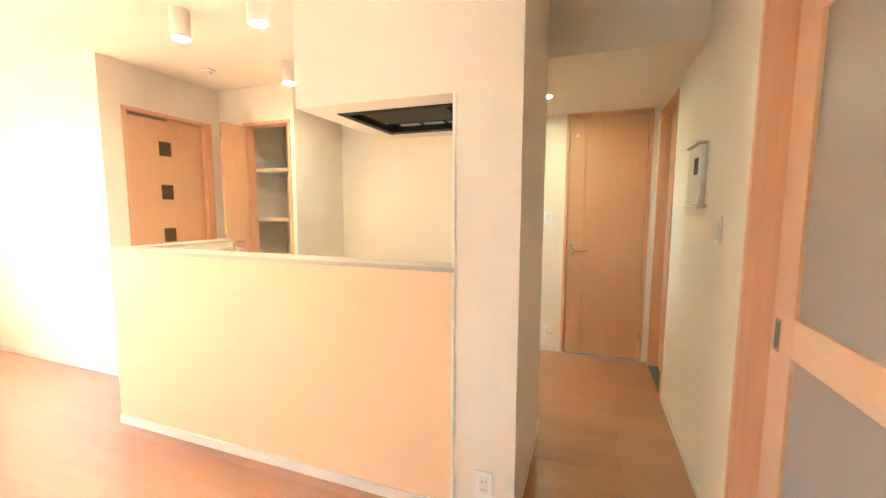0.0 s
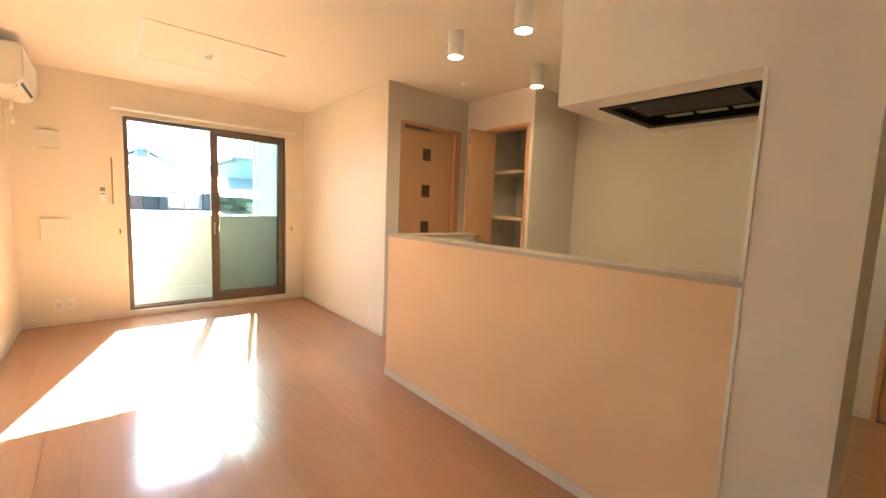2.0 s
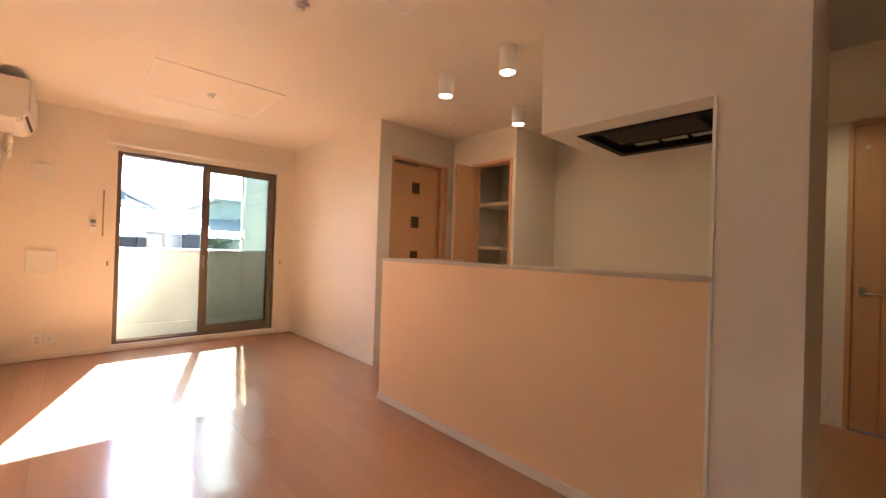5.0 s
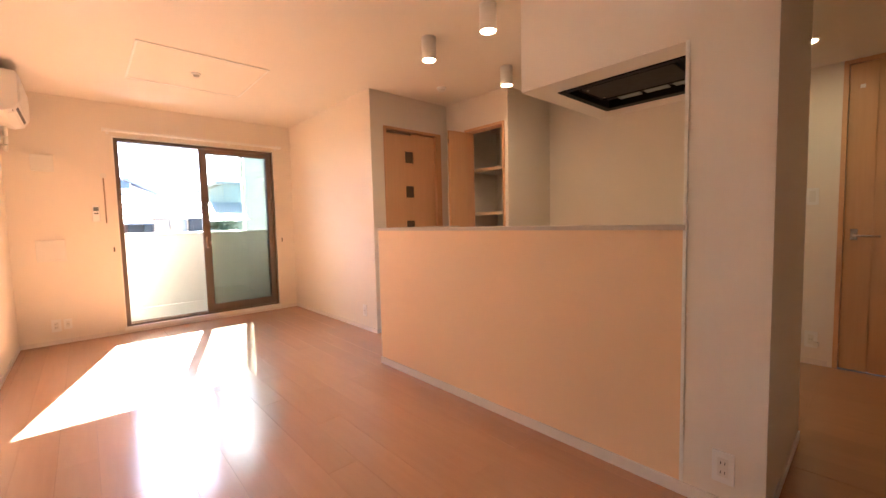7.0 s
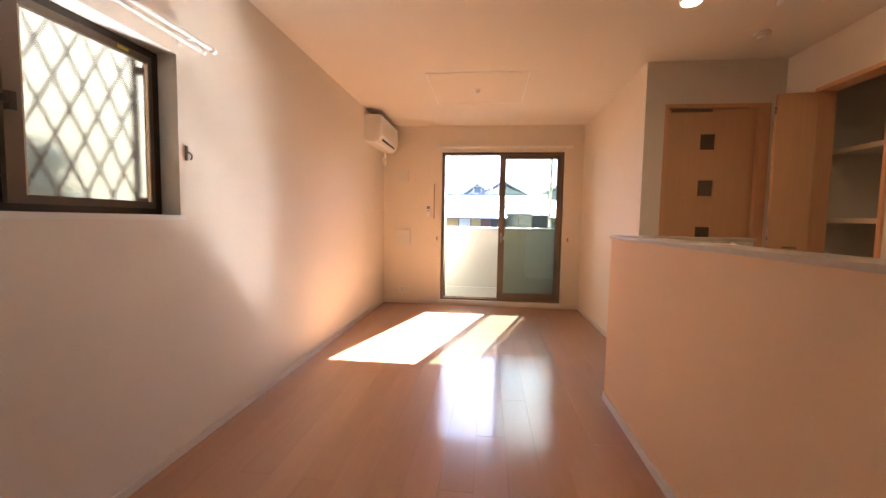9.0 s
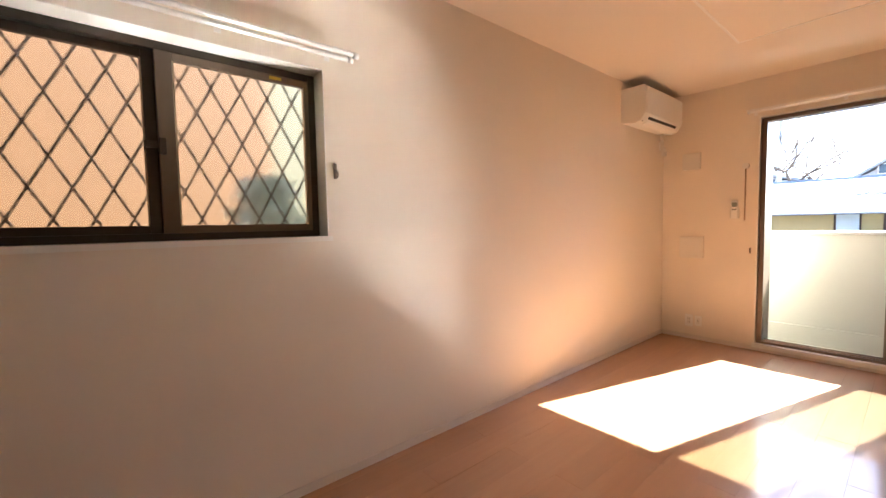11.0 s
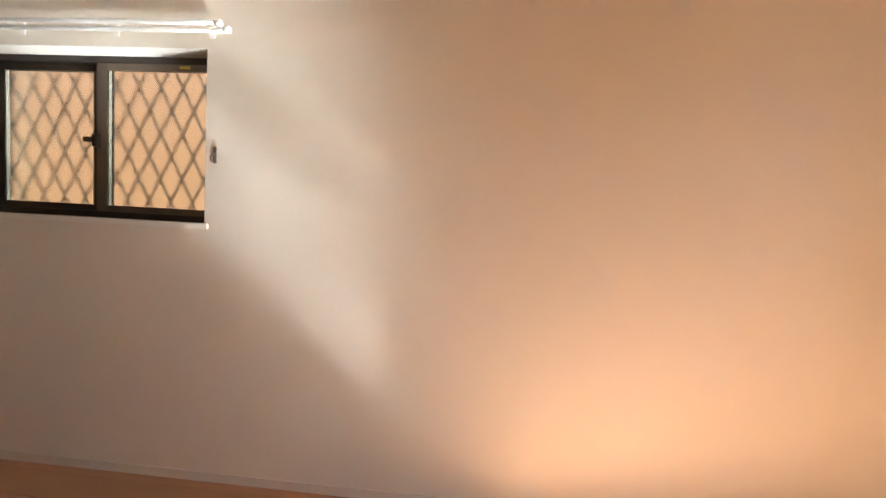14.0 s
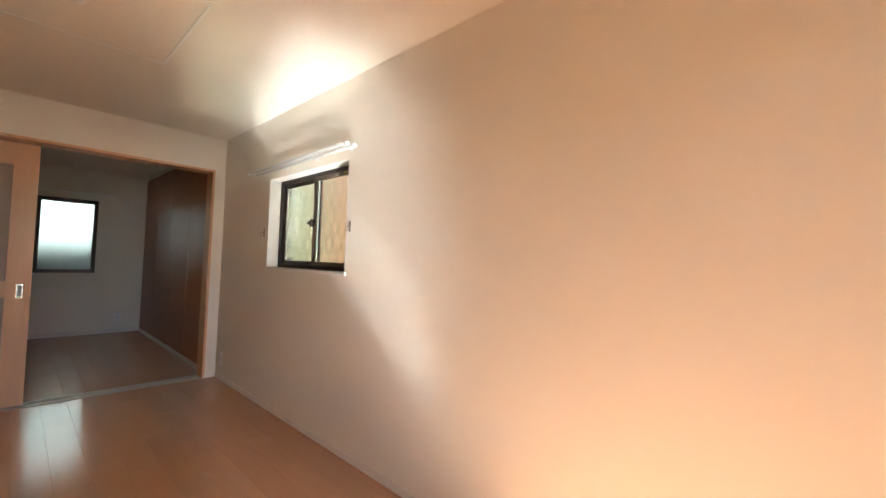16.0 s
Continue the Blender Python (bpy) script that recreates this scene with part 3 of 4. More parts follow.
part("catch", boxes((XE + 0.004, XE + 0.008, 0.615, 0.640, 1.93, 1.955), bevel=0.001), PLASTIC_Y, cd, "small square sticker")
casing("door_frame_corridor", ((XE - 0.008, XE + 0.05, 0.045, 0.072, 0, 2.125), (XE - 0.008, XE + 0.05, 0.693, 0.72, 0, 2.125), (XE - 0.008, XE + 0.05, 0.072, 0.693, 2.098, 2.125)), "wooden frame round the corridor door")

# washroom door beside the corridor
casing("door_frame_washroom", ((3.70, 3.725, -0.125, 0.008, 0, 2.08), (4.335, 4.36, -0.125, 0.008, 0, 2.08), (3.725, 4.335, -0.125, 0.008, 2.055, 2.08)), "wooden frame round the washroom door")
wd = thing("washroom_door", 4.03, -0.09, 0.0, "wooden washroom door with a tall narrow frosted pane", "door")
part("leaf", boxes((3.73, 3.77, -0.105, -0.07, 0.008, 2.05), (3.92, 4.33, -0.105, -0.07, 0.008, 2.05), (3.77, 3.92, -0.105, -0.07, 0.008, 1.38), (3.77, 3.92, -0.105, -0.07, 1.90, 2.05)), DOORWOOD, wd)
p = part("pane", boxes((3.77, 3.92, -0.092, -0.086, 1.38, 1.90)), FROST, wd)
p.visible_shadow = False
part("glazing_bar", boxes((3.77, 3.92, -0.096, -0.082, 1.55, 1.565), (3.77, 3.92, -0.096, -0.082, 1.72, 1.735)), WHITE, wd)
part("handle", boxes((3.74, 3.765, -0.07, -0.045, 0.90, 0.98), bevel=0.003), DARK, wd, "dark lock plate")

# pantry
casing("door_frame_pantry", ((3.655, 3.775, 3.575, 3.602, 0, 2.098), (3.655, 3.775, 3.058, 3.083, 0, 2.098), (3.655, 3.775, 3.083, 3.575, 2.070, 2.098)), "wooden frame round the pantry opening")
structure("pantry_lining", boxes((3.78, XE - 0.004, 3.10, 3.104, 0, 2.2), (3.78, XE - 0.004, 3.78, 3.784, 0, 2.2)), WALL, "papered pantry lining", "wall")
pd = thing("pantry_door", 3.66, 3.58, 0.0, "wooden pantry door standing open", "door")
dx, dy = 3.415 - 3.655, 3.595 - 3.572
leaf = bmesh.new()
box(leaf, -0.245, 0.0, 0.0, 0.028, 0.01, 2.065, 0.0015)
lf = part("leaf", leaf, DOORWOOD, pd)
bm = boxes((-0.16, -0.08, -0.018, -0.012, 0.995, 1.005), (-0.16, -0.154, -0.018, 0.0, 0.995, 1.005), (-0.086, -0.08, -0.018, 0.0, 0.995, 1.005), bevel=0.001)
hd = part("handle", bm, STEEL, pd, "small bow handle")
ct = part("latch", boxes((-0.249, -0.244, 0.008, 0.020, 1.93, 1.95), (-0.249, -0.244, 0.008, 0.020, 1.955, 1.975), (-0.249, -0.244, 0.008, 0.020, 1.05, 1.07)), RUBBER, pd)
for o in (lf, hd, ct):
    o.matrix_parent_inverse = Matrix.Identity(4)
pd.location = (3.655, 3.560, 0)
pd.rotation_euler = (0, 0, math.atan2(-dy, -dx))
for z in (0.70, 1.205, 1.695):
    sh = thing("pantry_shelf", 4.05, 3.4, z, "pale wooden pantry shelf with a thick front edge", "shelf", "pantry shelves")
    part("board", boxes((3.90, XE - 0.004, 3.105, 3.779, z - 0.018, z + 0.0), bevel=0.001), WHITE, sh)
    part("front_edge", boxes((3.88, 3.90, 3.105, 3.779, z - 0.03, z + 0.004), bevel=0.002), mat("shelf_edge", (0.70, 0.56, 0.38), 0.4), sh)

# ---- kitchen ----
ku = thing("kitchen_unit", 2.64, 2.0, 0.0, "kitchen worktop unit with a steel sink behind the half wall", "kitchen unit")
part("body", boxes((2.345, 2.93, 1.03, 3.04, 0.0, 0.82)), WHITE, ku)
part("worktop", boxes((2.342, 2.97, 1.025, 2.30, 0.82, 0.86), (2.342, 2.45, 2.30, 2.95, 0.82, 0.86), (2.85, 2.97, 2.30, 2.95, 0.82, 0.86), (2.342, 2.97, 2.95, 3.045, 0.82, 0.86)), STEEL, ku, "steel worktop")
part("sink", boxes((2.45, 2.85, 2.30, 2.95, 0.66, 0.67), (2.45, 2.46, 2.30, 2.95, 0.67, 0.85), (2.84, 2.85, 2.30, 2.95, 0.67, 0.85), (2.46, 2.84, 2.30, 2.31, 0.67, 0.85), (2.46, 2.84, 2.94, 2.95, 0.67, 0.85)), STEEL, ku, "steel sink bowl")
fa = thing("faucet", 2.42, 2.63, 0.86, "chrome kitchen tap with a low arched spout", "tap")
bm = bmesh.new()
pts = [(2.42, 2.63, 0.86), (2.42, 2.63, 0.98), (2.45, 2.63, 1.02), (2.52, 2.63, 1.045), (2.62, 2.63, 1.050), (2.68, 2.63, 1.04), (2.71, 2.63, 1.01)]
for a, b in zip(pts, pts[1:]):
    tube(bm, a, b, 0.014, seg=14)
part("spout", bm, CHROME, fa)
part("lever", tubes(((2.42, 2.60, 0.96), (2.42, 2.52, 1.0), 0.007)), CHROME, fa)

hood = thing("range_hood", 2.635, 1.36, 1.76, "black built-in range hood with a brown filter plate", "range hood")
part("frame", boxes((2.36, 2.91, 1.06, 1.10, 1.750, 1.80), (2.36, 2.91, 1.62, 1.66, 1.750, 1.80), (2.36, 2.40, 1.10, 1.62, 1.750, 1.80), (2.85, 2.91, 1.10, 1.62, 1.750, 1.80), bevel=0.004), BLACK, hood)
part("housing", boxes((2.361, 2.364, 1.062, 1.658, 1.80, 1.899), (2.906, 2.909, 1.062, 1.658, 1.80, 1.899), (2.364, 2.906, 1.061, 1.064, 1.80, 1.899), (2.364, 2.906, 1.656, 1.659, 1.80, 1.899), (2.364, 2.906, 1.064, 1.656, 1.894, 1.899)), BLACK, hood)
part("inner_panel", boxes((2.40, 2.85, 1.10, 1.62, 1.796, 1.80)), BLACK, hood, "black inner panel")
plate = part("filter_plate", boxes((2.45, 2.71, 1.15, 1.585, 1.768, 1.776), bevel=0.003), FILTER, hood, "brown rectifying plate")
part("rim", boxes((2.443, 2.45, 1.143, 1.592, 1.764, 1.780), (2.71, 2.717, 1.143, 1.592, 1.764, 1.780), (2.45, 2.71, 1.143, 1.15, 1.764, 1.780), (2.45, 2.71, 1.585, 1.592, 1.764, 1.780), bevel=0.002), BLACK, plate, "black plate rim")
SLOT = mat("slot_pale", (0.20, 0.20, 0.15), 0.35)
for y in (1.13, 1.27, 1.41):
    part("grease_slot", boxes((2.745, 2.80, y, y + 0.115, 1.770, 1.776), bevel=0.002), SLOT, hood, "pale grease filter strip")
for k in range(2):
    bm = bmesh.new()
    lathe(bm, 2.49 + 0.18 * k, 1.56, [(0.006, 1.768), (0.006, 1.764)], 12)
    part("catch", bm, STEEL, plate)

# ---- lamps ----
def spot(x, y):
    t = thing("ceiling_spotlight", x, y, C, "lit white cylinder spotlight fixed under the ceiling", "spotlight", "cylinder spotlights")
    bm = bmesh.new()
    lathe(bm, x, y, [(0.052, C), (0.052, 2.265), (0.050, 2.262), (0.046, 2.262), (0.044, 2.275), (0.044, 2.30)])
    part("housing", bm, PLASTIC, t)
    bm = bmesh.new()
    lathe(bm, x, y, [(0.0435, 2.274), (0.0435, 2.270)], 28)
    part("lens", bm, LAMP, t)
    return t


for x, y in ((2.425, 2.735), (2.425, 2.175), (3.285, 2.72)):
    spot(x, y)
dl = thing("downlight", 3.79, 0.845, 2.13, "lit round downlight recessed in the corridor ceiling", "downlight")
bm = bmesh.new()
lathe(bm, 3.79, 0.845, [(0.050, 2.130), (0.050, 2.125), (0.041, 2.124), (0.041, 2.130)])
part("trim_ring", bm, PLASTIC, dl)
bm = bmesh.new()
lathe(bm, 3.79, 0.845, [(0.040, 2.1295), (0.040, 2.1265)], 28)
part("lens", bm, LAMP_Y, dl)


def ceiling_plate(x0, x1, y0, y1):
    t = thing("ceiling_plate", (x0 + x1) / 2, (y0 + y1) / 2, C, "flat off-white ceiling plate edged with thin battens", "ceiling plate", "ceiling plates")
    w = 0.016
    for r in ((x0, x1, y0, y0 + w), (x0, x1, y1 - w, y1), (x0, x0 + w, y0 + w, y1 - w), (x1 - w, x1, y0 + w, y1 - w)):
        part("batten", boxes((*r, C - 0.007, C), bevel=0.002), WHITE, t)
    part("panel", boxes((x0 + w, x1 - w, y0 + w, y1 - w, C - 0.004, C)), CEIL, t)
    return t


ceiling_plate(0.86, 1.765, 4.02, 4.925)
ceiling_plate(0.86, 1.765, 1.46, 2.365)


def detector(x, y, r, label, name="smoke_detector"):
    t = thing(name, x, y, C, label, "detector", "ceiling sockets")
    bm = bmesh.new()
    lathe(bm, x, y, [(r, C), (r, C - 0.010), (r * 0.92, C - 0.016)])
    part("base", bm, PLASTIC, t)
    bm = bmesh.new()
    lathe(bm, x, y, [(r * 0.62, C - 0.015), (r * 0.60, C - 0.030), (r * 0.35, C - 0.038)])
    part("cap", bm, PLASTIC_Y, t)
    return t


detector(1.307, 4.47, 0.038, "white round ceiling light socket in the plate", "ceiling_socket")
detector(1.307, 1.92, 0.038, "white round ceiling light socket in the rear plate", "ceiling_socket")
detector(1.312, 2.69, 0.050, "white round smoke detector on the living room ceiling")
detector(3.205, 3.46, 0.048, "white round smoke detector over the kitchen")

# ---- air conditioner ----
AY0, AY1 = 4.995, 5.79
ac = thing("air_conditioner", 0.1, 5.36, 2.06, "white wall-mounted air conditioner with a dark outlet slot", "air conditioner")
bm = bmesh.new()
prism(bm, [(0.0, 2.050), (0.12, 2.030), (0.175, 2.050), (0.208, 2.105), (0.212, 2.325), (0.197, 2.342), (0.0, 2.342)], "y", AY0, AY1)
bmesh.ops.bevel(bm, geom=list(bm.edges), offset=0.006, segments=2, profile=0.6, affect="EDGES")
part("body", bm, PLASTIC, ac)
part("front_panel", boxes((0.2135, 0.218, AY0 + 0.012, AY1 - 0.012, 2.115, 2.322), bevel=0.002), PLASTIC, ac)
bm = bmesh.new()
prism(bm, [(0.184, 2.066), (0.1865, 2.0655), (0.1975, 2.0855), (0.194, 2.0865)], "y", AY0 + 0.10, AY1 - 0.10)
part("outlet_slot", bm, DARK, ac, "dark air outlet")
bm = bmesh.new()
prism(bm, [(0.140, 2.028), (0.170, 2.041), (0.182, 2.060), (0.178, 2.062), (0.168, 2.047), (0.138, 2.034)], "y", AY0 + 0.09, AY1 - 0.09)
part("flap", bm, PLASTIC, ac)
part("top_grille", boxes(*[(0.03 + 0.02 * k, 0.036 + 0.02 * k, AY0 + 0.05, AY1 - 0.05, 2.342, 2.346) for k in range(8)]), PLASTIC_Y, ac)
part("indicator", boxes((0.170, 0.176, AY0 + 0.02, AY0 + 0.03, 2.040, 2.046)), DARK, ac)
pc = thing("pipe_cover", 0.03, 5.80, 1.95, "white hose elbow and socket below the air conditioner", "pipe cover")
bm = bmesh.new()
pts = [(0.06, 5.70, 2.04), (0.06, 5.72, 1.96), (0.055, 5.74, 1.89), (0.05, 5.78, 1.85), (0.045, 5.83, 1.85), (0.035, 5.86, 1.89), (0.02, 5.86, 1.93)]
for a, b in zip(pts, pts[1:]):
    tube(bm, a, b, 0.016, seg=12)
part("hose", bm, PLASTIC_Y, pc)
part("socket", boxes((0.0, 0.02, 5.79, 5.86, 1.90, 1.98), bevel=0.003), PLASTIC, pc)

# ---- wall fittings ----
def plate_n(name, x0, x1, z0, z1, label, category, d=0.012, edge=0.003, m=PLASTIC_Y):
    t = thing(name, (x0 + x1) / 2, YN, (z0 + z1) / 2, label, category)
    part("cover", boxes((x0, x1, YN - d, YN, z0, z1), bevel=edge), m, t)
    return t


t = plate_n("vent_cover", 0.183, 0.342, 1.682, 1.842, "square off-white vent cover below the air conditioner", "vent", 0.024, 0.005, PLASTIC_Y)
part("lip", boxes((0.19, 0.335, YN - 0.0260, YN - 0.024, 1.688, 1.694)), PLASTIC_Y, t)
t = plate_n("wall_cover", 0.168, 0.378, 0.815, 1.022, "square off-white blank cover plate", "cover plate", 0.018, 0.004, PLASTIC_Y)
part("lip", boxes((0.166, 0.380, YN - 0.026, YN, 1.0225, 1.030)), BASE, t)
part("tab", boxes((0.30, 0.34, YN - 0.0195, YN - 0.018, 0.832, 0.838)), BASE, t)


def outlet(cx, cz, wall, at, label, holes=4, w=0.07, h=0.12):
    """A socket plate on a wall: wall is 'n' (faces -y), 'e' (faces -x), 'w' (faces +x) or 's' (faces +y)."""
    def put(u0, u1, z0, z1, d0, d1):
        return {"n": (u0, u1, at - d1, at - d0, z0, z1), "s": (u0, u1, at + d0, at + d1, z0, z1), "e": (at - d1, at - d0, u0, u1, z0, z1), "w": (at + d0, at + d1, u0, u1, z0, z1)}[wall]
    loc = (cx, at) if wall in "ns" else (at, cx)
    t = thing("wall_socket", *loc, cz, label, "socket", "wall sockets")
    part("plate", boxes(put(cx - w / 2, cx + w / 2, cz - h / 2, cz + h / 2, 0, 0.007), bevel=0.002), PLASTIC, t)
    part("insert", boxes(put(cx - w * 0.24, cx + w * 0.24, cz - h * 0.29, cz + h * 0.29, 0.007, 0.009), bevel=0.0008), PLASTIC_Y, t)
    rows = []
    for k in range(holes):
        v = cz + (0.018 if k < 2 else -0.018) if holes > 2 else cz
        u = cx + (-0.0065 if k % 2 else 0.0065)
        rows.append(put(u - 0.0014, u + 0.0014, v - 0.005, v + 0.005, 0.009, 0.0096))
    for r_ in rows:
        part("slot", boxes(r_), DARK, t)
    return t


outlet(0.262, 0.185, "n", YN, "white double socket plate low on the window wall", w=0.07)
outlet(0.345, 0.190, "n", YN, "white aerial socket plate low on the window wall", 2, w=0.06, h=0.10)
outlet(0.885, 0.170, "e", CX, "white double socket plate on the counter end wall")
outlet(4.125, 0.205, "e", XP, "small white socket plate on the partition wall", 2)
outlet(0.15, 0.205, "w", 0.0, "small white socket plate in the corner by the bedroom", 2)
outlet(0.835, 0.185, "e", XE, "white socket plate low at the end of the corridor", 2)
t = thing("phone_outlet_cable", XE, 0.80, 0.15, "small white plug stuck in the corridor socket", "plug")
part("plug", boxes((XE - 0.045, XE - 0.0096, 0.79, 0.82, 0.145, 0.175), bevel=0.004), PLASTIC_Y, t)
t = thing("light_switch", XE, 0.855, 1.225, "white rocker switch beside the corridor door", "switch")
part("plate", boxes((XE - 0.007, XE, 0.82, 0.89, 1.165, 1.285), bevel=0.002), PLASTIC, t)
part("rocker", boxes((XE - 0.011, XE - 0.007, 0.838, 0.872, 1.185, 1.265), bevel=0.001), PLASTIC_Y, t)
t = thing("light_switch", 2.68, 0, 1.22, "white rocker switch on the corridor wall", "switch")
part("plate", boxes((2.645, 2.715, 0.0, 0.007, 1.16, 1.28), bevel=0.002), PLASTIC, t)
part("rocker", boxes((2.66, 2.70, 0.007, 0.011, 1.18, 1.26), bevel=0.001), PLASTIC_Y, t)

rc = thing("remote_control", 0.624, YN, 1.277, "white air conditioner remote in its wall holder", "remote control")
part("holder", boxes((0.590, 0.658, YN - 0.018, YN, 1.195, 1.30), bevel=0.003), PLASTIC_Y, rc)
part("body", boxes((0.598, 0.650, YN - 0.026, YN - 0.018, 1.20, 1.362), bevel=0.003), PLASTIC, rc)
part("display", boxes((0.604, 0.644, YN - 0.0275, YN - 0.026, 1.305, 1.345)), SCREEN, rc)
part("button", boxes((0.608, 0.622, YN - 0.028, YN - 0.026, 1.275, 1.287), bevel=0.001), DARK, rc)
part("button", boxes((0.626, 0.640, YN - 0.028, YN - 0.026, 1.275, 1.287), bevel=0.001), DARK, rc)
ba = thing("opener_rod", 0.70, YN, 1.42, "slim brown control rod hanging from a white clip", "rod")
part("clip", tubes(((0.70, YN - 0.022, 1.668), (0.70, YN, 1.668), 0.026), seg=24), PLASTIC_Y, ba)
part("rod", tubes(((0.70, YN - 0.012, 1.18), (0.70, YN - 0.012, 1.65), 0.006)), mat("rod_brown", (0.36, 0.26, 0.17), 0.4), ba)

ic = thing("intercom", 3.11, 0.0, 1.47, "white wall intercom with a small dark screen", "intercom")
part("body", boxes((2.94, 3.17, 0.0, 0.030, 1.335, 1.62), bevel=0.005), PLASTIC, ic)
part("screen", boxes((2.97, 3.04, 0.030, 0.032, 1.48, 1.56)), DARK, ic)
part("shelf", boxes((2.90, 3.20, 0.0, 0.045, 1.318, 1.333), bevel=0.003), PLASTIC_Y, ic)
part("hood", boxes((2.93, 3.18, 0.0, 0.050, 1.622, 1.634), bevel=0.003), PLASTIC_Y, ic)

# ---- bedroom ----
bw = structure("window_3", boxes((0.63, 0.675, -3.40, -3.33, 0.905, 1.97), (1.23, 1.275, -3.40, -3.33, 0.905, 1.97), (0.675, 1.23, -3.40, -3.33, 0.905, 0.955), (0.675, 1.23, -3.40, -3.33, 1.915, 1.97), bevel=0.002), BRONZE_D, "dark framed bedroom window with frosted glass", "window")
p = part("pane", boxes((0.67, 1.235, -3.37, -3.364, 0.95, 1.92)), FROST_DIM, bw)
p.visible_shadow = False
br = thing("curtain_rail", 0.95, -3.34, 2.06, "white curtain rail over the bedroom window", "curtain rail")
part("rail", boxes((0.45, 1.45, -3.29, -3.27, 2.05, 2.07), bevel=0.002), PLASTIC, br)
for x in (0.5, 1.4):
    part("bracket", boxes((x - 0.01, x + 0.01, -3.34, -3.27, 2.07, 2.075)), PLASTIC, br)
cl = thing("closet", 0.03, -1.7, 0.0, "dark brown full-height wooden closet doors", "closet")
for k in range(4):
    ya = -3.30 + k * 0.79
    part("door", boxes((0.004, 0.06, ya + 0.003, ya + 0.787, 0.05, 2.36), bevel=0.002), CLOSET, cl)
part("plinth", boxes((0.004, 0.055, -3.30, -0.14, 0.0, 0.048)), BASE, cl)
part("head", boxes((0.004, 0.058, -3.30, -0.14, 2.362, C)), WALL, cl)
t = thing("vent_cover", 0.17, -3.34, 2.2, "round white vent cover high on the bedroom wall", "vent")
bm = bmesh.new()
tube(bm, (0.30, -3.34, 2.0), (0.30, -3.325, 2.0), 0.05)
part("cover", bm, PLASTIC_Y, t)
outlet(0.33, 0.23, "s", -3.34, "small white socket plate on the bedroom wall", 2)

# ---- outside ----
structure("ground", boxes((-600, 600, -600, 900, -3.4, -3.2)), GROUND, "dark asphalt ground", "ground")
structure("balcony_floor", boxes((-0.3, 2.9, 6.07, 6.95, -0.25, -0.05), (-0.3, 2.738, 6.665, 6.69, -0.05, 0.13)), DECK, "grey-green coated balcony floor with its upstand", "floor")
structure("balcony_parapet", boxes((-0.3, 2.738, 6.69, 6.79, -0.25, 1.03)), PARAPET, "cream rendered balcony parapet", "parapet")
structure("parapet_cap", boxes((-0.3, 2.738, 6.675, 6.805, 1.03, 1.062), bevel=0.008), mat("cap_paint", (0.55, 0.55, 0.53), 0.55), "pale metal parapet cap", "parapet")
bm = bmesh.new()
for k in range(52):
    z = -0.6 + 0.11 * k
    prism(bm, [(6.07, z), (6.07, z + 0.108), (6.071, z + 0.11), (8.3, z + 0.11), (8.3, z)], "x", 2.75 + 0.0, 2.9)
    box(bm, 2.738, 2.75, 6.07, 8.3, z, z + 0.098)
structure("balcony_side_wall", bm, SIDING, "grey ribbed siding at the end of the balcony", "wall")
dp = thing("downpipe", 2.50, 7.60, -3.2, "white downpipe clamped to the ribbed siding beyond the balcony", "pipe")
part("pipe", tubes(((2.50, 7.60, -3.2), (2.50, 7.60, 4.2), 0.027)), WHITE, dp)
for z in (1.22, 2.6):
    part("clamp", tubes(((2.50, 7.60, z), (2.50, 7.60, z + 0.03), 0.036), ((2.50, 7.60, z + 0.015), (2.738, 7.60, z + 0.015), 0.008)), STEEL, dp)
hg = thing("laundry_bracket", 2.70, 6.45, 1.8, "white laundry pole bracket on the siding", "bracket")
part("arm", boxes((2.55, 2.738, 6.44, 6.47, 1.80, 1.83), (2.55, 2.57, 6.44, 6.47, 1.83, 1.90), bevel=0.003), WHITE, hg)
part("post", boxes((2.715, 2.738, 6.43, 6.48, 1.75, 2.30), bevel=0.003), WHITE, hg)

structure("garden_wall", boxes((-4.0, 6.0, -6.2, -6.0, -3.2, 1.35)), mat("pale_render", (0.60, 0.62, 0.60), 0.8, vary=0.1, scale=1), "grey-green wall behind the building", "wall")
structure("neighbour_wall", boxes((-2.0, -1.75, -1.0, 2.55, -3.2, 6.0)), SIDING_B, "sunlit orange-brown wall of the house next door", "wall")
structure("neighbour_wall_pale", boxes((-2.06, -1.80, 2.55, 9.0, -3.2, 6.0), (-2.06, -1.80, -6.0, -1.0, -3.2, 6.0)), mat("neighbour_pale", (0.13, 0.12, 0.075), 0.8, vary=0.15, scale=1.5), "greyish wall of the house next door", "wall")


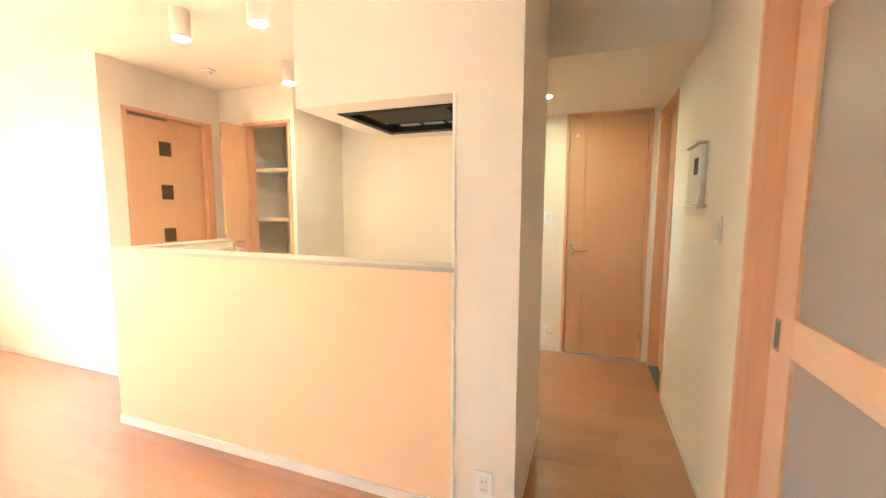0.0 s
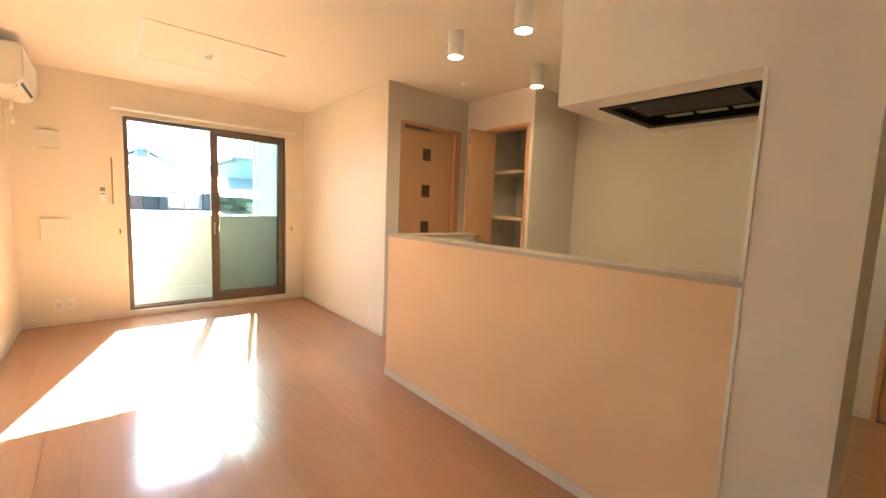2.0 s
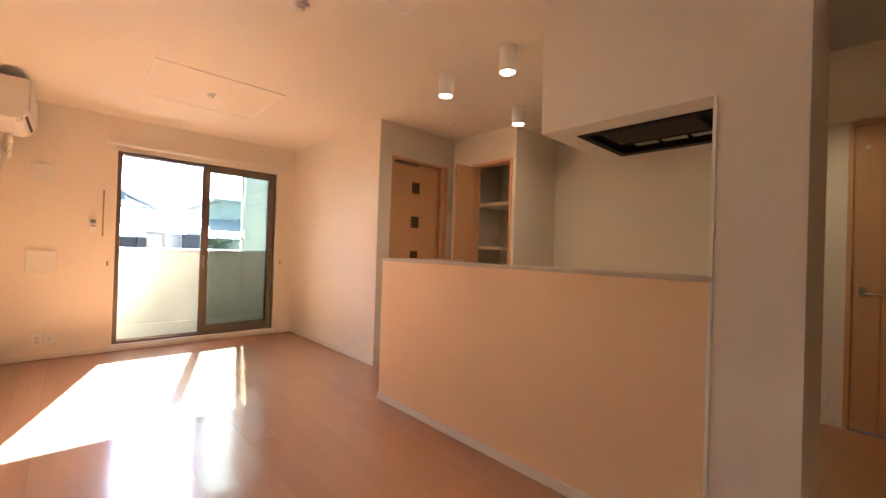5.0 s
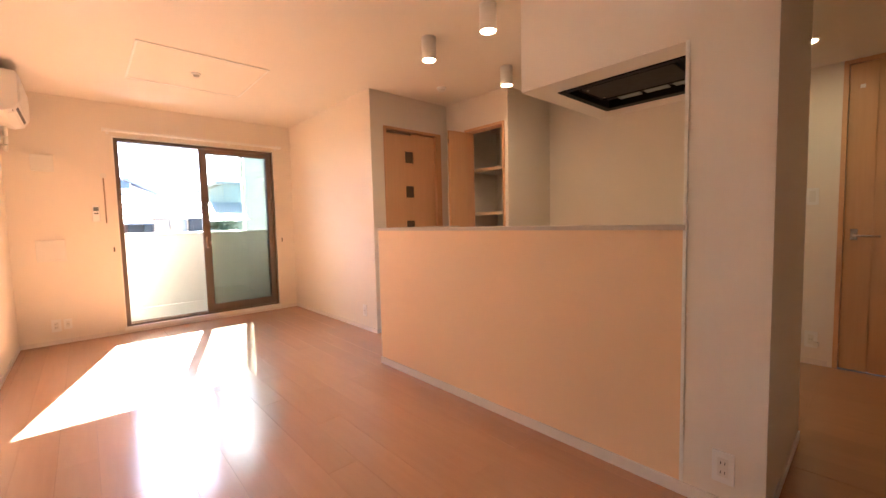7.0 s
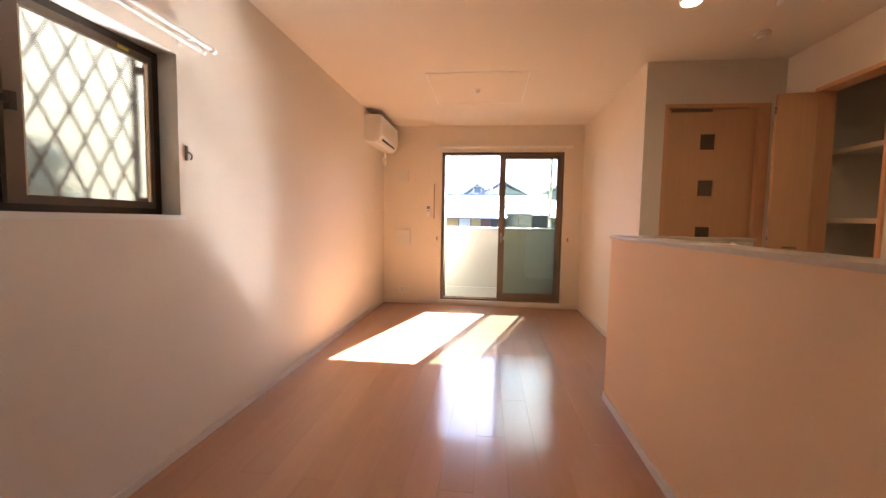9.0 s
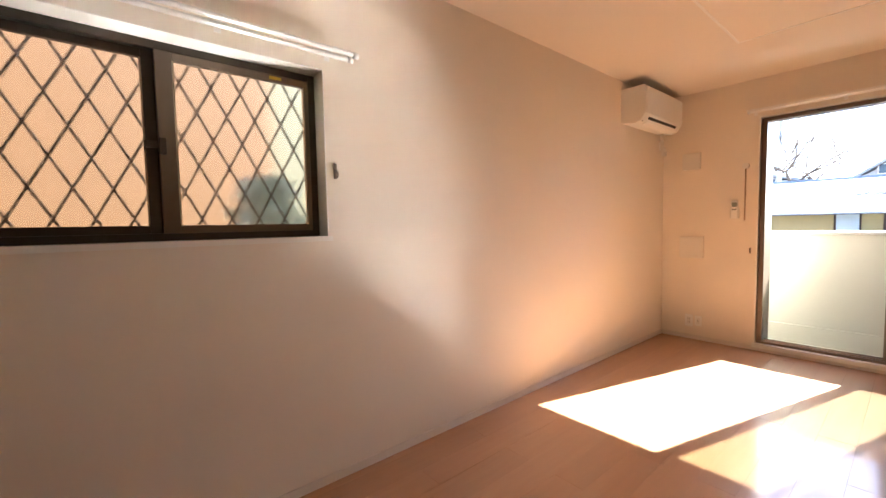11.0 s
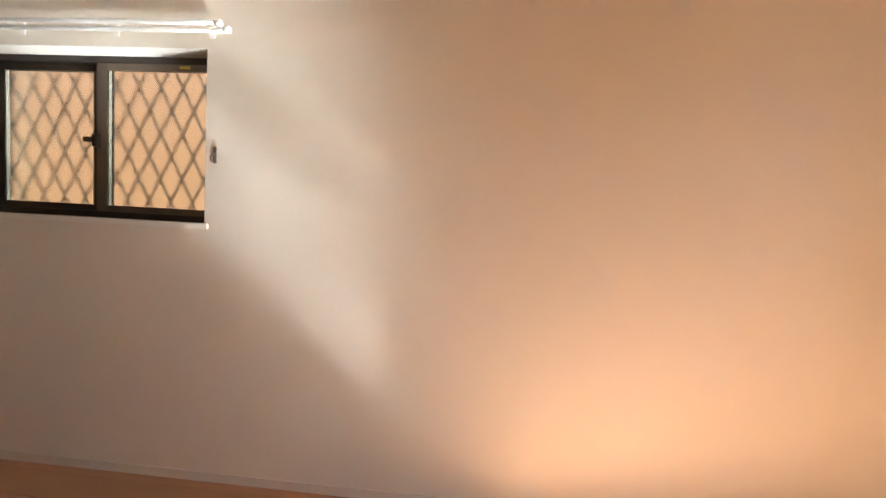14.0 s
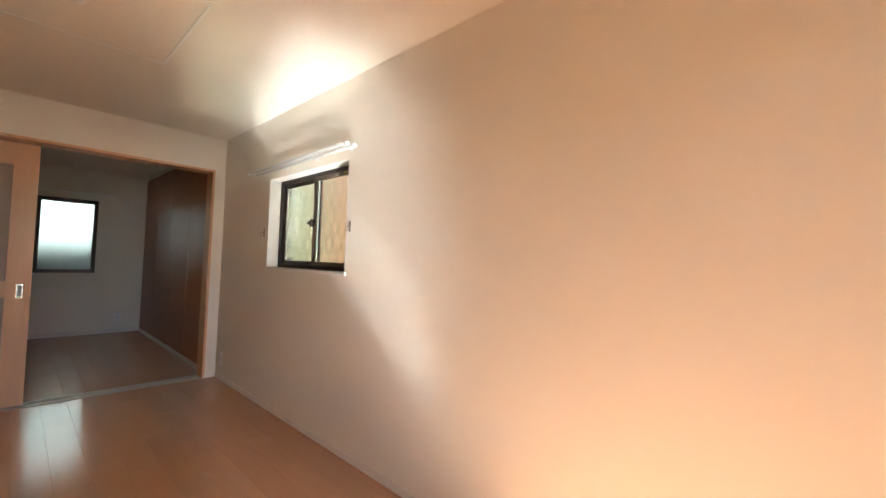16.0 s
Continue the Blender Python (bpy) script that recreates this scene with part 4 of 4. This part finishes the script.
def shrub(cx, cy, z0, z1, rx, ry, count, size, material, seed, label):
    """A loose upright shrub: stems and many small leaves."""
    g = random.Random(seed)
    t = thing("shrub", cx, cy, -3.2, label, "shrub")
    stems, leaves = bmesh.new(), bmesh.new()
    for _ in range(7):
        tube(stems, (cx + g.uniform(-0.06, 0.06), cy + g.uniform(-0.06, 0.06), -3.2), (cx + g.uniform(-rx, rx) * 0.7, cy + g.uniform(-ry, ry) * 0.7, z1 - g.uniform(0.1, 0.6)), 0.014, 0.005, seg=6)
    for _ in range(count):
        h = g.random()
        k = 1.0 - 0.55 * h * h
        c = Vector((cx + g.gauss(0, rx * 0.5) * k, cy + g.gauss(0, ry * 0.5) * k, z0 + (z1 - z0) * h))
        d = Vector((g.uniform(-1, 1), g.uniform(-1, 1), g.uniform(-1, 1))).normalized() * size
        e = d.orthogonal().normalized() * size * 0.5
        leaves.faces.new([leaves.verts.new(c + v) for v in (d, e, -d, -e)])
    part("stems", stems, BARK, t)
    part("leaves", leaves, material, t)
    return t


shrub(-0.78, 2.22, 0.2, 1.48, 0.22, 0.28, 1100, 0.05, mat("pale_leaf", (0.48, 0.58, 0.54), 0.6, vary=0.3, scale=5), 11, "pale grey-green shrub between the two houses")
shrub(-1.35, -1.35, -0.5, 2.3, 0.30, 0.6, 2200, 0.06, mat("yellow_leaf", (0.14, 0.15, 0.06), 0.6, vary=0.3, scale=5), 12, "yellow-green shrub against the neighbour's wall")
structure("flat_roof", boxes((-0.15, 4.56, -3.5, 6.07, C + 0.15, 2.9), (-0.40, 4.9, -3.7, 6.3, 2.9, 3.0), (-0.15, 0.0, 6.07, 6.95, C, 2.6)), SIDING_B, "flat roof edge of the building", "roof")
structure("rear_wall", boxes((-3, 3.0, -6.2, -6.0, -3.2, 3.6)), HOUSE_W, "pale wall of the house behind", "wall")

# long low building with a pale roof
lb = thing("low_building", 0.0, 15.0, -3.2, "long low building with a pale sheet roof", "building")
part("wall", boxes((-14, 3.7, 16.2, 22.5, -3.2, 1.40)), RUST, lb, "brown board wall")
part("bay", boxes((-1.2, 0.27, 16.1, 16.2, -3.2, 1.26), (0.78, 1.15, 16.1, 16.2, -3.2, 1.26)), OCHRE, lb, "ochre wall bay")
part("bay", boxes((0.32, 0.74, 16.08, 16.2, -3.2, 1.26)), HOUSE_W, lb, "grey wall bay")
for k in range(6):
    part("board", boxes((1.17 + 0.125 * k, 1.285 + 0.125 * k, 16.14, 16.2, -3.2, 1.26), bevel=0.006), RUST, lb)
part("post", boxes((1.95, 2.15, 16.0, 16.2, -3.2, 1.30), (3.16, 3.26, 16.0, 16.2, -3.2, 1.44)), DARK, lb, "dark timber post")
lw = part("window", boxes((2.18, 3.14, 16.08, 16.12, 1.40, 1.44), (2.18, 3.14, 16.08, 16.12, 0.90, 0.95), (2.18, 2.22, 16.08, 16.12, 0.95, 1.40), (2.62, 2.66, 16.08, 16.12, 0.95, 1.40), (3.10, 3.14, 16.08, 16.12, 0.95, 1.40)), BRONZE, lb)
part("pane", boxes((2.22, 2.62, 16.12, 16.14, 0.95, 1.40), (2.66, 3.10, 16.12, 16.14, 0.95, 1.40)), HOUSEGLASS, lw)
bm = bmesh.new()
prism(bm, [(15.6, 1.27), (15.6, 1.32), (20.0, 2.46), (24.0, 1.50), (24.0, 1.42), (20.0, 2.38)], "x", -14.5, 2.15)
prism(bm, [(16.0, 1.45), (16.0, 1.50), (20.0, 2.46), (24.0, 1.50), (24.0, 1.42), (20.0, 2.38)], "x", 2.15, 3.85)
part("roof", bm, ROOF, lb)
part("dark_bay", boxes((3.28, 3.69, 16.10, 16.2, -3.2, 1.44), (1.55, 1.94, 16.12, 16.14, 0.6, 1.26)), DARK, lb, "dark board bay")
for j, (xa, xb) in enumerate(((-14.5, -0.6), (-0.55, 0.8), (0.85, 2.14), (2.2, 3.85))):
    for k in range(4):
        ya = 16.5 + k * 0.85 + 0.12 * (j % 2)
        za = 1.32 + (ya - 15.6) * (1.14 / 4.4) if j < 3 else 1.50 + (ya - 16.0) * 0.24
        part("roof_lap", boxes((xa + 0.2 * (k % 2), xb, ya, ya + 0.04, za - 0.01, za + 0.03)), ROOF, lb)
part("ridge", boxes((-14.5, 3.85, 19.9, 20.1, 2.42, 2.50)), ROOF_D, lb)
# slanted jagged patch, darker than the roof round it
bm = bmesh.new()
prism(bm, [(0.62, 17.0), (0.70, 17.0), (0.98, 17.55), (1.26, 17.75), (1.40, 18.2), (1.30, 18.1), (1.02, 17.95), (0.86, 17.55)], "z", 1.92, 1.97)
bmesh.ops.rotate(bm, verts=bm.verts, cent=(1.0, 17.6, 1.945), matrix=Matrix.Rotation(0.254, 3, "X"))
part("roof_patch", bm, ROOF_D, lb, "dark slanted jagged patch on the roof")


def gable_house(name, cx, cy, w, d, eave, ridge, wall, roof, label):
    t = thing(name, cx, cy, -3.2, label, "house", "far houses")
    part("wall", boxes((cx - w / 2, cx + w / 2, cy, cy + d, -3.2, eave)), wall, t)
    bm = bmesh.new()
    prism(bm, [(cx - w / 2, eave), (cx + w / 2, eave), (cx, ridge - 0.15)], "y", cy + 0.02, cy + d - 0.02)
    part("gable", bm, wall, t)
    bm = bmesh.new()
    e = 0.45
    k = (ridge - eave) / (w / 2)
    prism(bm, [(cx - w / 2 - e, eave - e * k), (cx, ridge), (cx + w / 2 + e, eave - e * k), (cx + w / 2 + e, eave - e * k + 0.14), (cx, ridge + 0.16), (cx - w / 2 - e, eave - e * k + 0.14)], "y", cy - 0.5, cy + d + 0.5)
    part("roof", bm, roof, t)
    for x, z, ww, hh in ((cx, eave + 0.35 * (ridge - eave), 0.55, 0.45), (cx - w * 0.25, eave - 1.6, 1.2, 1.0), (cx + w * 0.25, eave - 1.6, 1.2, 1.0)):
        wdw = part("window", boxes((x - ww / 2 - 0.06, x + ww / 2 + 0.06, cy - 0.05, cy, z - 0.06, z + hh + 0.06)), WHITE, t)
        part("pane", boxes((x - ww / 2, x + ww / 2, cy - 0.07, cy - 0.05, z, z + hh)), HOUSEGLASS, wdw)
    return t


gable_house("gable_house", 2.5, 31.2, 2.9, 8.0, 3.35, 4.12, HOUSE_W, ROOF_D, "pale house with a low grey gable roof")
gable_house("gable_house", 0.55, 32.5, 2.6, 8.0, 3.15, 4.05, HOUSE_W, ROOF, "small house with a white gable roof")
gable_house("gable_house", -4.5, 34.0, 7.0, 8.0, 2.9, 3.9, HOUSE_W, ROOF, "pale wide house with a light gable roof")
gable_house("gable_house", 12.5, 30.0, 7.0, 8.0, 3.6, 4.6, HOUSE_G, ROOF_D, "grey-green house with a dark roof")
fh = thing("flat_house", 7.2, 20.0, -3.2, "pale grey-green flat-roofed house beside the low building", "house", "far houses")
part("wall", boxes((5.2, 9.5, 20.0, 27.0, -3.2, 3.0)), HOUSE_G, fh)
part("roof", boxes((4.9, 9.7, 19.8, 27.2, 3.0, 3.12)), ROOF, fh)
lr = thing("lean_to", 5.2, 18.0, -3.2, "low lean-to with a pale sloping roof", "shed")
part("wall", boxes((4.1, 7.5, 17.5, 19.6, -3.2, 1.35)), HOUSE_G, lr)
bm = bmesh.new()
prism(bm, [(17.2, 1.30), (17.2, 1.38), (19.7, 2.2), (19.7, 2.12)], "x", 3.95, 7.6)
part("roof", bm, ROOF, lr)
for x in (5.8, 7.6):
    w_ = part("window", boxes((x, x + 1.1, 19.93, 20.0, 1.4, 2.4)), WHITE, fh)
    part("pane", boxes((x + 0.07, x + 0.52, 19.91, 19.93, 1.47, 2.33), (x + 0.58, x + 1.03, 19.91, 19.93, 1.47, 2.33)), HOUSEGLASS, w_)


def bare_tree(x, y, base, height, seed, label):
    """A pruned leafless tree: a stout trunk, a few crooked limbs, thin twigs."""
    g = random.Random(seed)
    t = thing("bare_tree", x, y, base, label, "tree", "bare trees")
    trunk, crown = bmesh.new(), bmesh.new()
    def grow(p, d, length, r0, depth):
        bm = crown if depth else trunk
        steps = 3 if depth < 3 else 2
        for k in range(steps):
            d = (d + Vector((g.uniform(-0.28, 0.28), g.uniform(-0.2, 0.2), g.uniform(-0.08, 0.16)))).normalized()
            q = p + d * length / steps
            tube(bm, p, q, r0 * (1 - 0.25 * k / steps), r0 * (1 - 0.25 * (k + 1) / steps), seg=8 if depth < 2 else 5, cap=False)
            p = q
        if depth == 4:
            return
        for j in range((3, 3, 3, 3)[depth]):
            a = g.uniform(0, 2 * math.pi)
            nd = (d * 0.75 + Vector((math.cos(a), math.sin(a) * 0.7, g.uniform(-0.1, 0.45)))).normalized()
            grow(p, nd, length * (0.34 if depth == 0 else g.uniform(0.55, 0.85)), r0 * 0.58, depth + 1)
    grow(Vector((x, y, base)), Vector((0.03, 0, 1)), height * 0.66, height * 0.018, 0)
    part("trunk", trunk, BARK, t)
    part("crown", crown, BARK, t)
    return t


bare_tree(-1.95, 25.6, -3.2, 7.9, 3, "leafless pruned tree behind the pale roof")
bare_tree(-1.15, 25.2, -3.2, 7.6, 21, "leafless tree with spreading limbs behind the pale roof")
up = thing("utility_pole", -2.6, 25.9, -3.2, "grey concrete utility pole with a small box", "pole")
part("pole", tubes(((-2.6, 25.9, -3.2), (-2.6, 25.9, 8.5), 0.11, 0.08)), HOUSE_W, up)
part("box", boxes((-2.95, -2.7, 25.75, 26.05, 4.0, 4.6), bevel=0.02), HOUSE_G, up)
up2 = thing("utility_pole", 1.6, 27.0, -3.2, "thin grey pole behind the roofs", "pole")
part("pole", tubes(((1.6, 27.0, -3.2), (1.6, 27.0, 4.1), 0.08, 0.06)), HOUSE_W, up2)
rng = random.Random(5)
bm = bmesh.new()
for k in range(500):
    c = Vector((rng.gauss(4.35, 0.2), rng.gauss(16.4, 0.3), rng.uniform(-2.5, 1.35)))
    d = Vector((rng.uniform(-1, 1), rng.uniform(-1, 1), rng.uniform(-1, 1))).normalized() * 0.13
    e = d.orthogonal().normalized() * 0.08
    bm.faces.new([bm.verts.new(c + v) for v in (d, e, -d, -e)])
tagged(finish("hedge", bm, LEAF), "dark green hedge beside the low building", "hedge", "", "stuff")
t = thing("covered_car", 1.6, 14.6, -3.2, "blue sheet-covered shape before the low building", "cover")
part("sheet", boxes((0.6, 3.4, 14.2, 15.6, -3.2, 0.86), bevel=0.05), CARBLUE, t)

# ---- floor strips ----
def plank_mesh(w, l):
    bm = bmesh.new()
    g = 0.0002
    c = 0.0004
    lo = [bm.verts.new((x, y, -0.012)) for x, y in ((g, g), (w - g, g), (w - g, l - g), (g, l - g))]
    mid = [bm.verts.new((x, y, -c)) for x, y in ((g, g), (w - g, g), (w - g, l - g), (g, l - g))]
    up_ = [bm.verts.new((x, y, 0)) for x, y in ((g + c, g + c), (w - g - c, g + c), (w - g - c, l - g - c), (g + c, l - g - c))]
    bm.faces.new(up_)
    for a, b in ((lo, mid), (mid, up_)):
        for k in range(4):
            bm.faces.new((a[k], a[(k + 1) % 4], b[(k + 1) % 4], b[k]))
    bmesh.ops.recalc_face_normals(bm, faces=bm.faces)
    me = bpy.data.meshes.new("plank")
    bm.to_mesh(me)
    bm.free()
    me.materials.append(FLOOR)
    return me


plank_cache = {}
rng = random.Random(17)
def lay(x0, x1, y0, y1):
    col0 = math.floor((x0 - 0.05) / 0.15)
    for k in range(col0, math.ceil((x1 - 0.05) / 0.15)):
        xa, xb = max(0.05 + 0.15 * k, x0), min(0.05 + 0.15 * (k + 1), x1)
        if xb - xa < 0.01:
            continue
        ph = 2.59 if k % 2 else 2.59 - 0.4545
        n0 = math.floor((y0 - ph) / 0.909)
        for j in range(n0, n0 + 12):
            ya, yb = max(ph + 0.909 * j, y0), min(ph + 0.909 * (j + 1), y1)
            if yb - ya < 0.01:
                continue
            key = (round(xb - xa, 3), round(yb - ya, 3))
            if key not in plank_cache:
                plank_cache[key] = plank_mesh(*key)
            ob = new("plank", plank_cache[key])
            ob.location = (xa, ya, 0)
            ob.rotation_euler = (rng.gauss(0, 0.0006), rng.gauss(0, 0.0022), 0)
            ob.parent = floor


lay(0.0, CX, 0.0, YN)
lay(CX, XP, CY1, YN)
lay(XP, 3.67, CY1, 3.90)
lay(CX, XE, 0.0, 0.76)
lay(3.05, XE, 0.76, 3.02)
lay(0.0, 2.60, -3.34, -0.16)
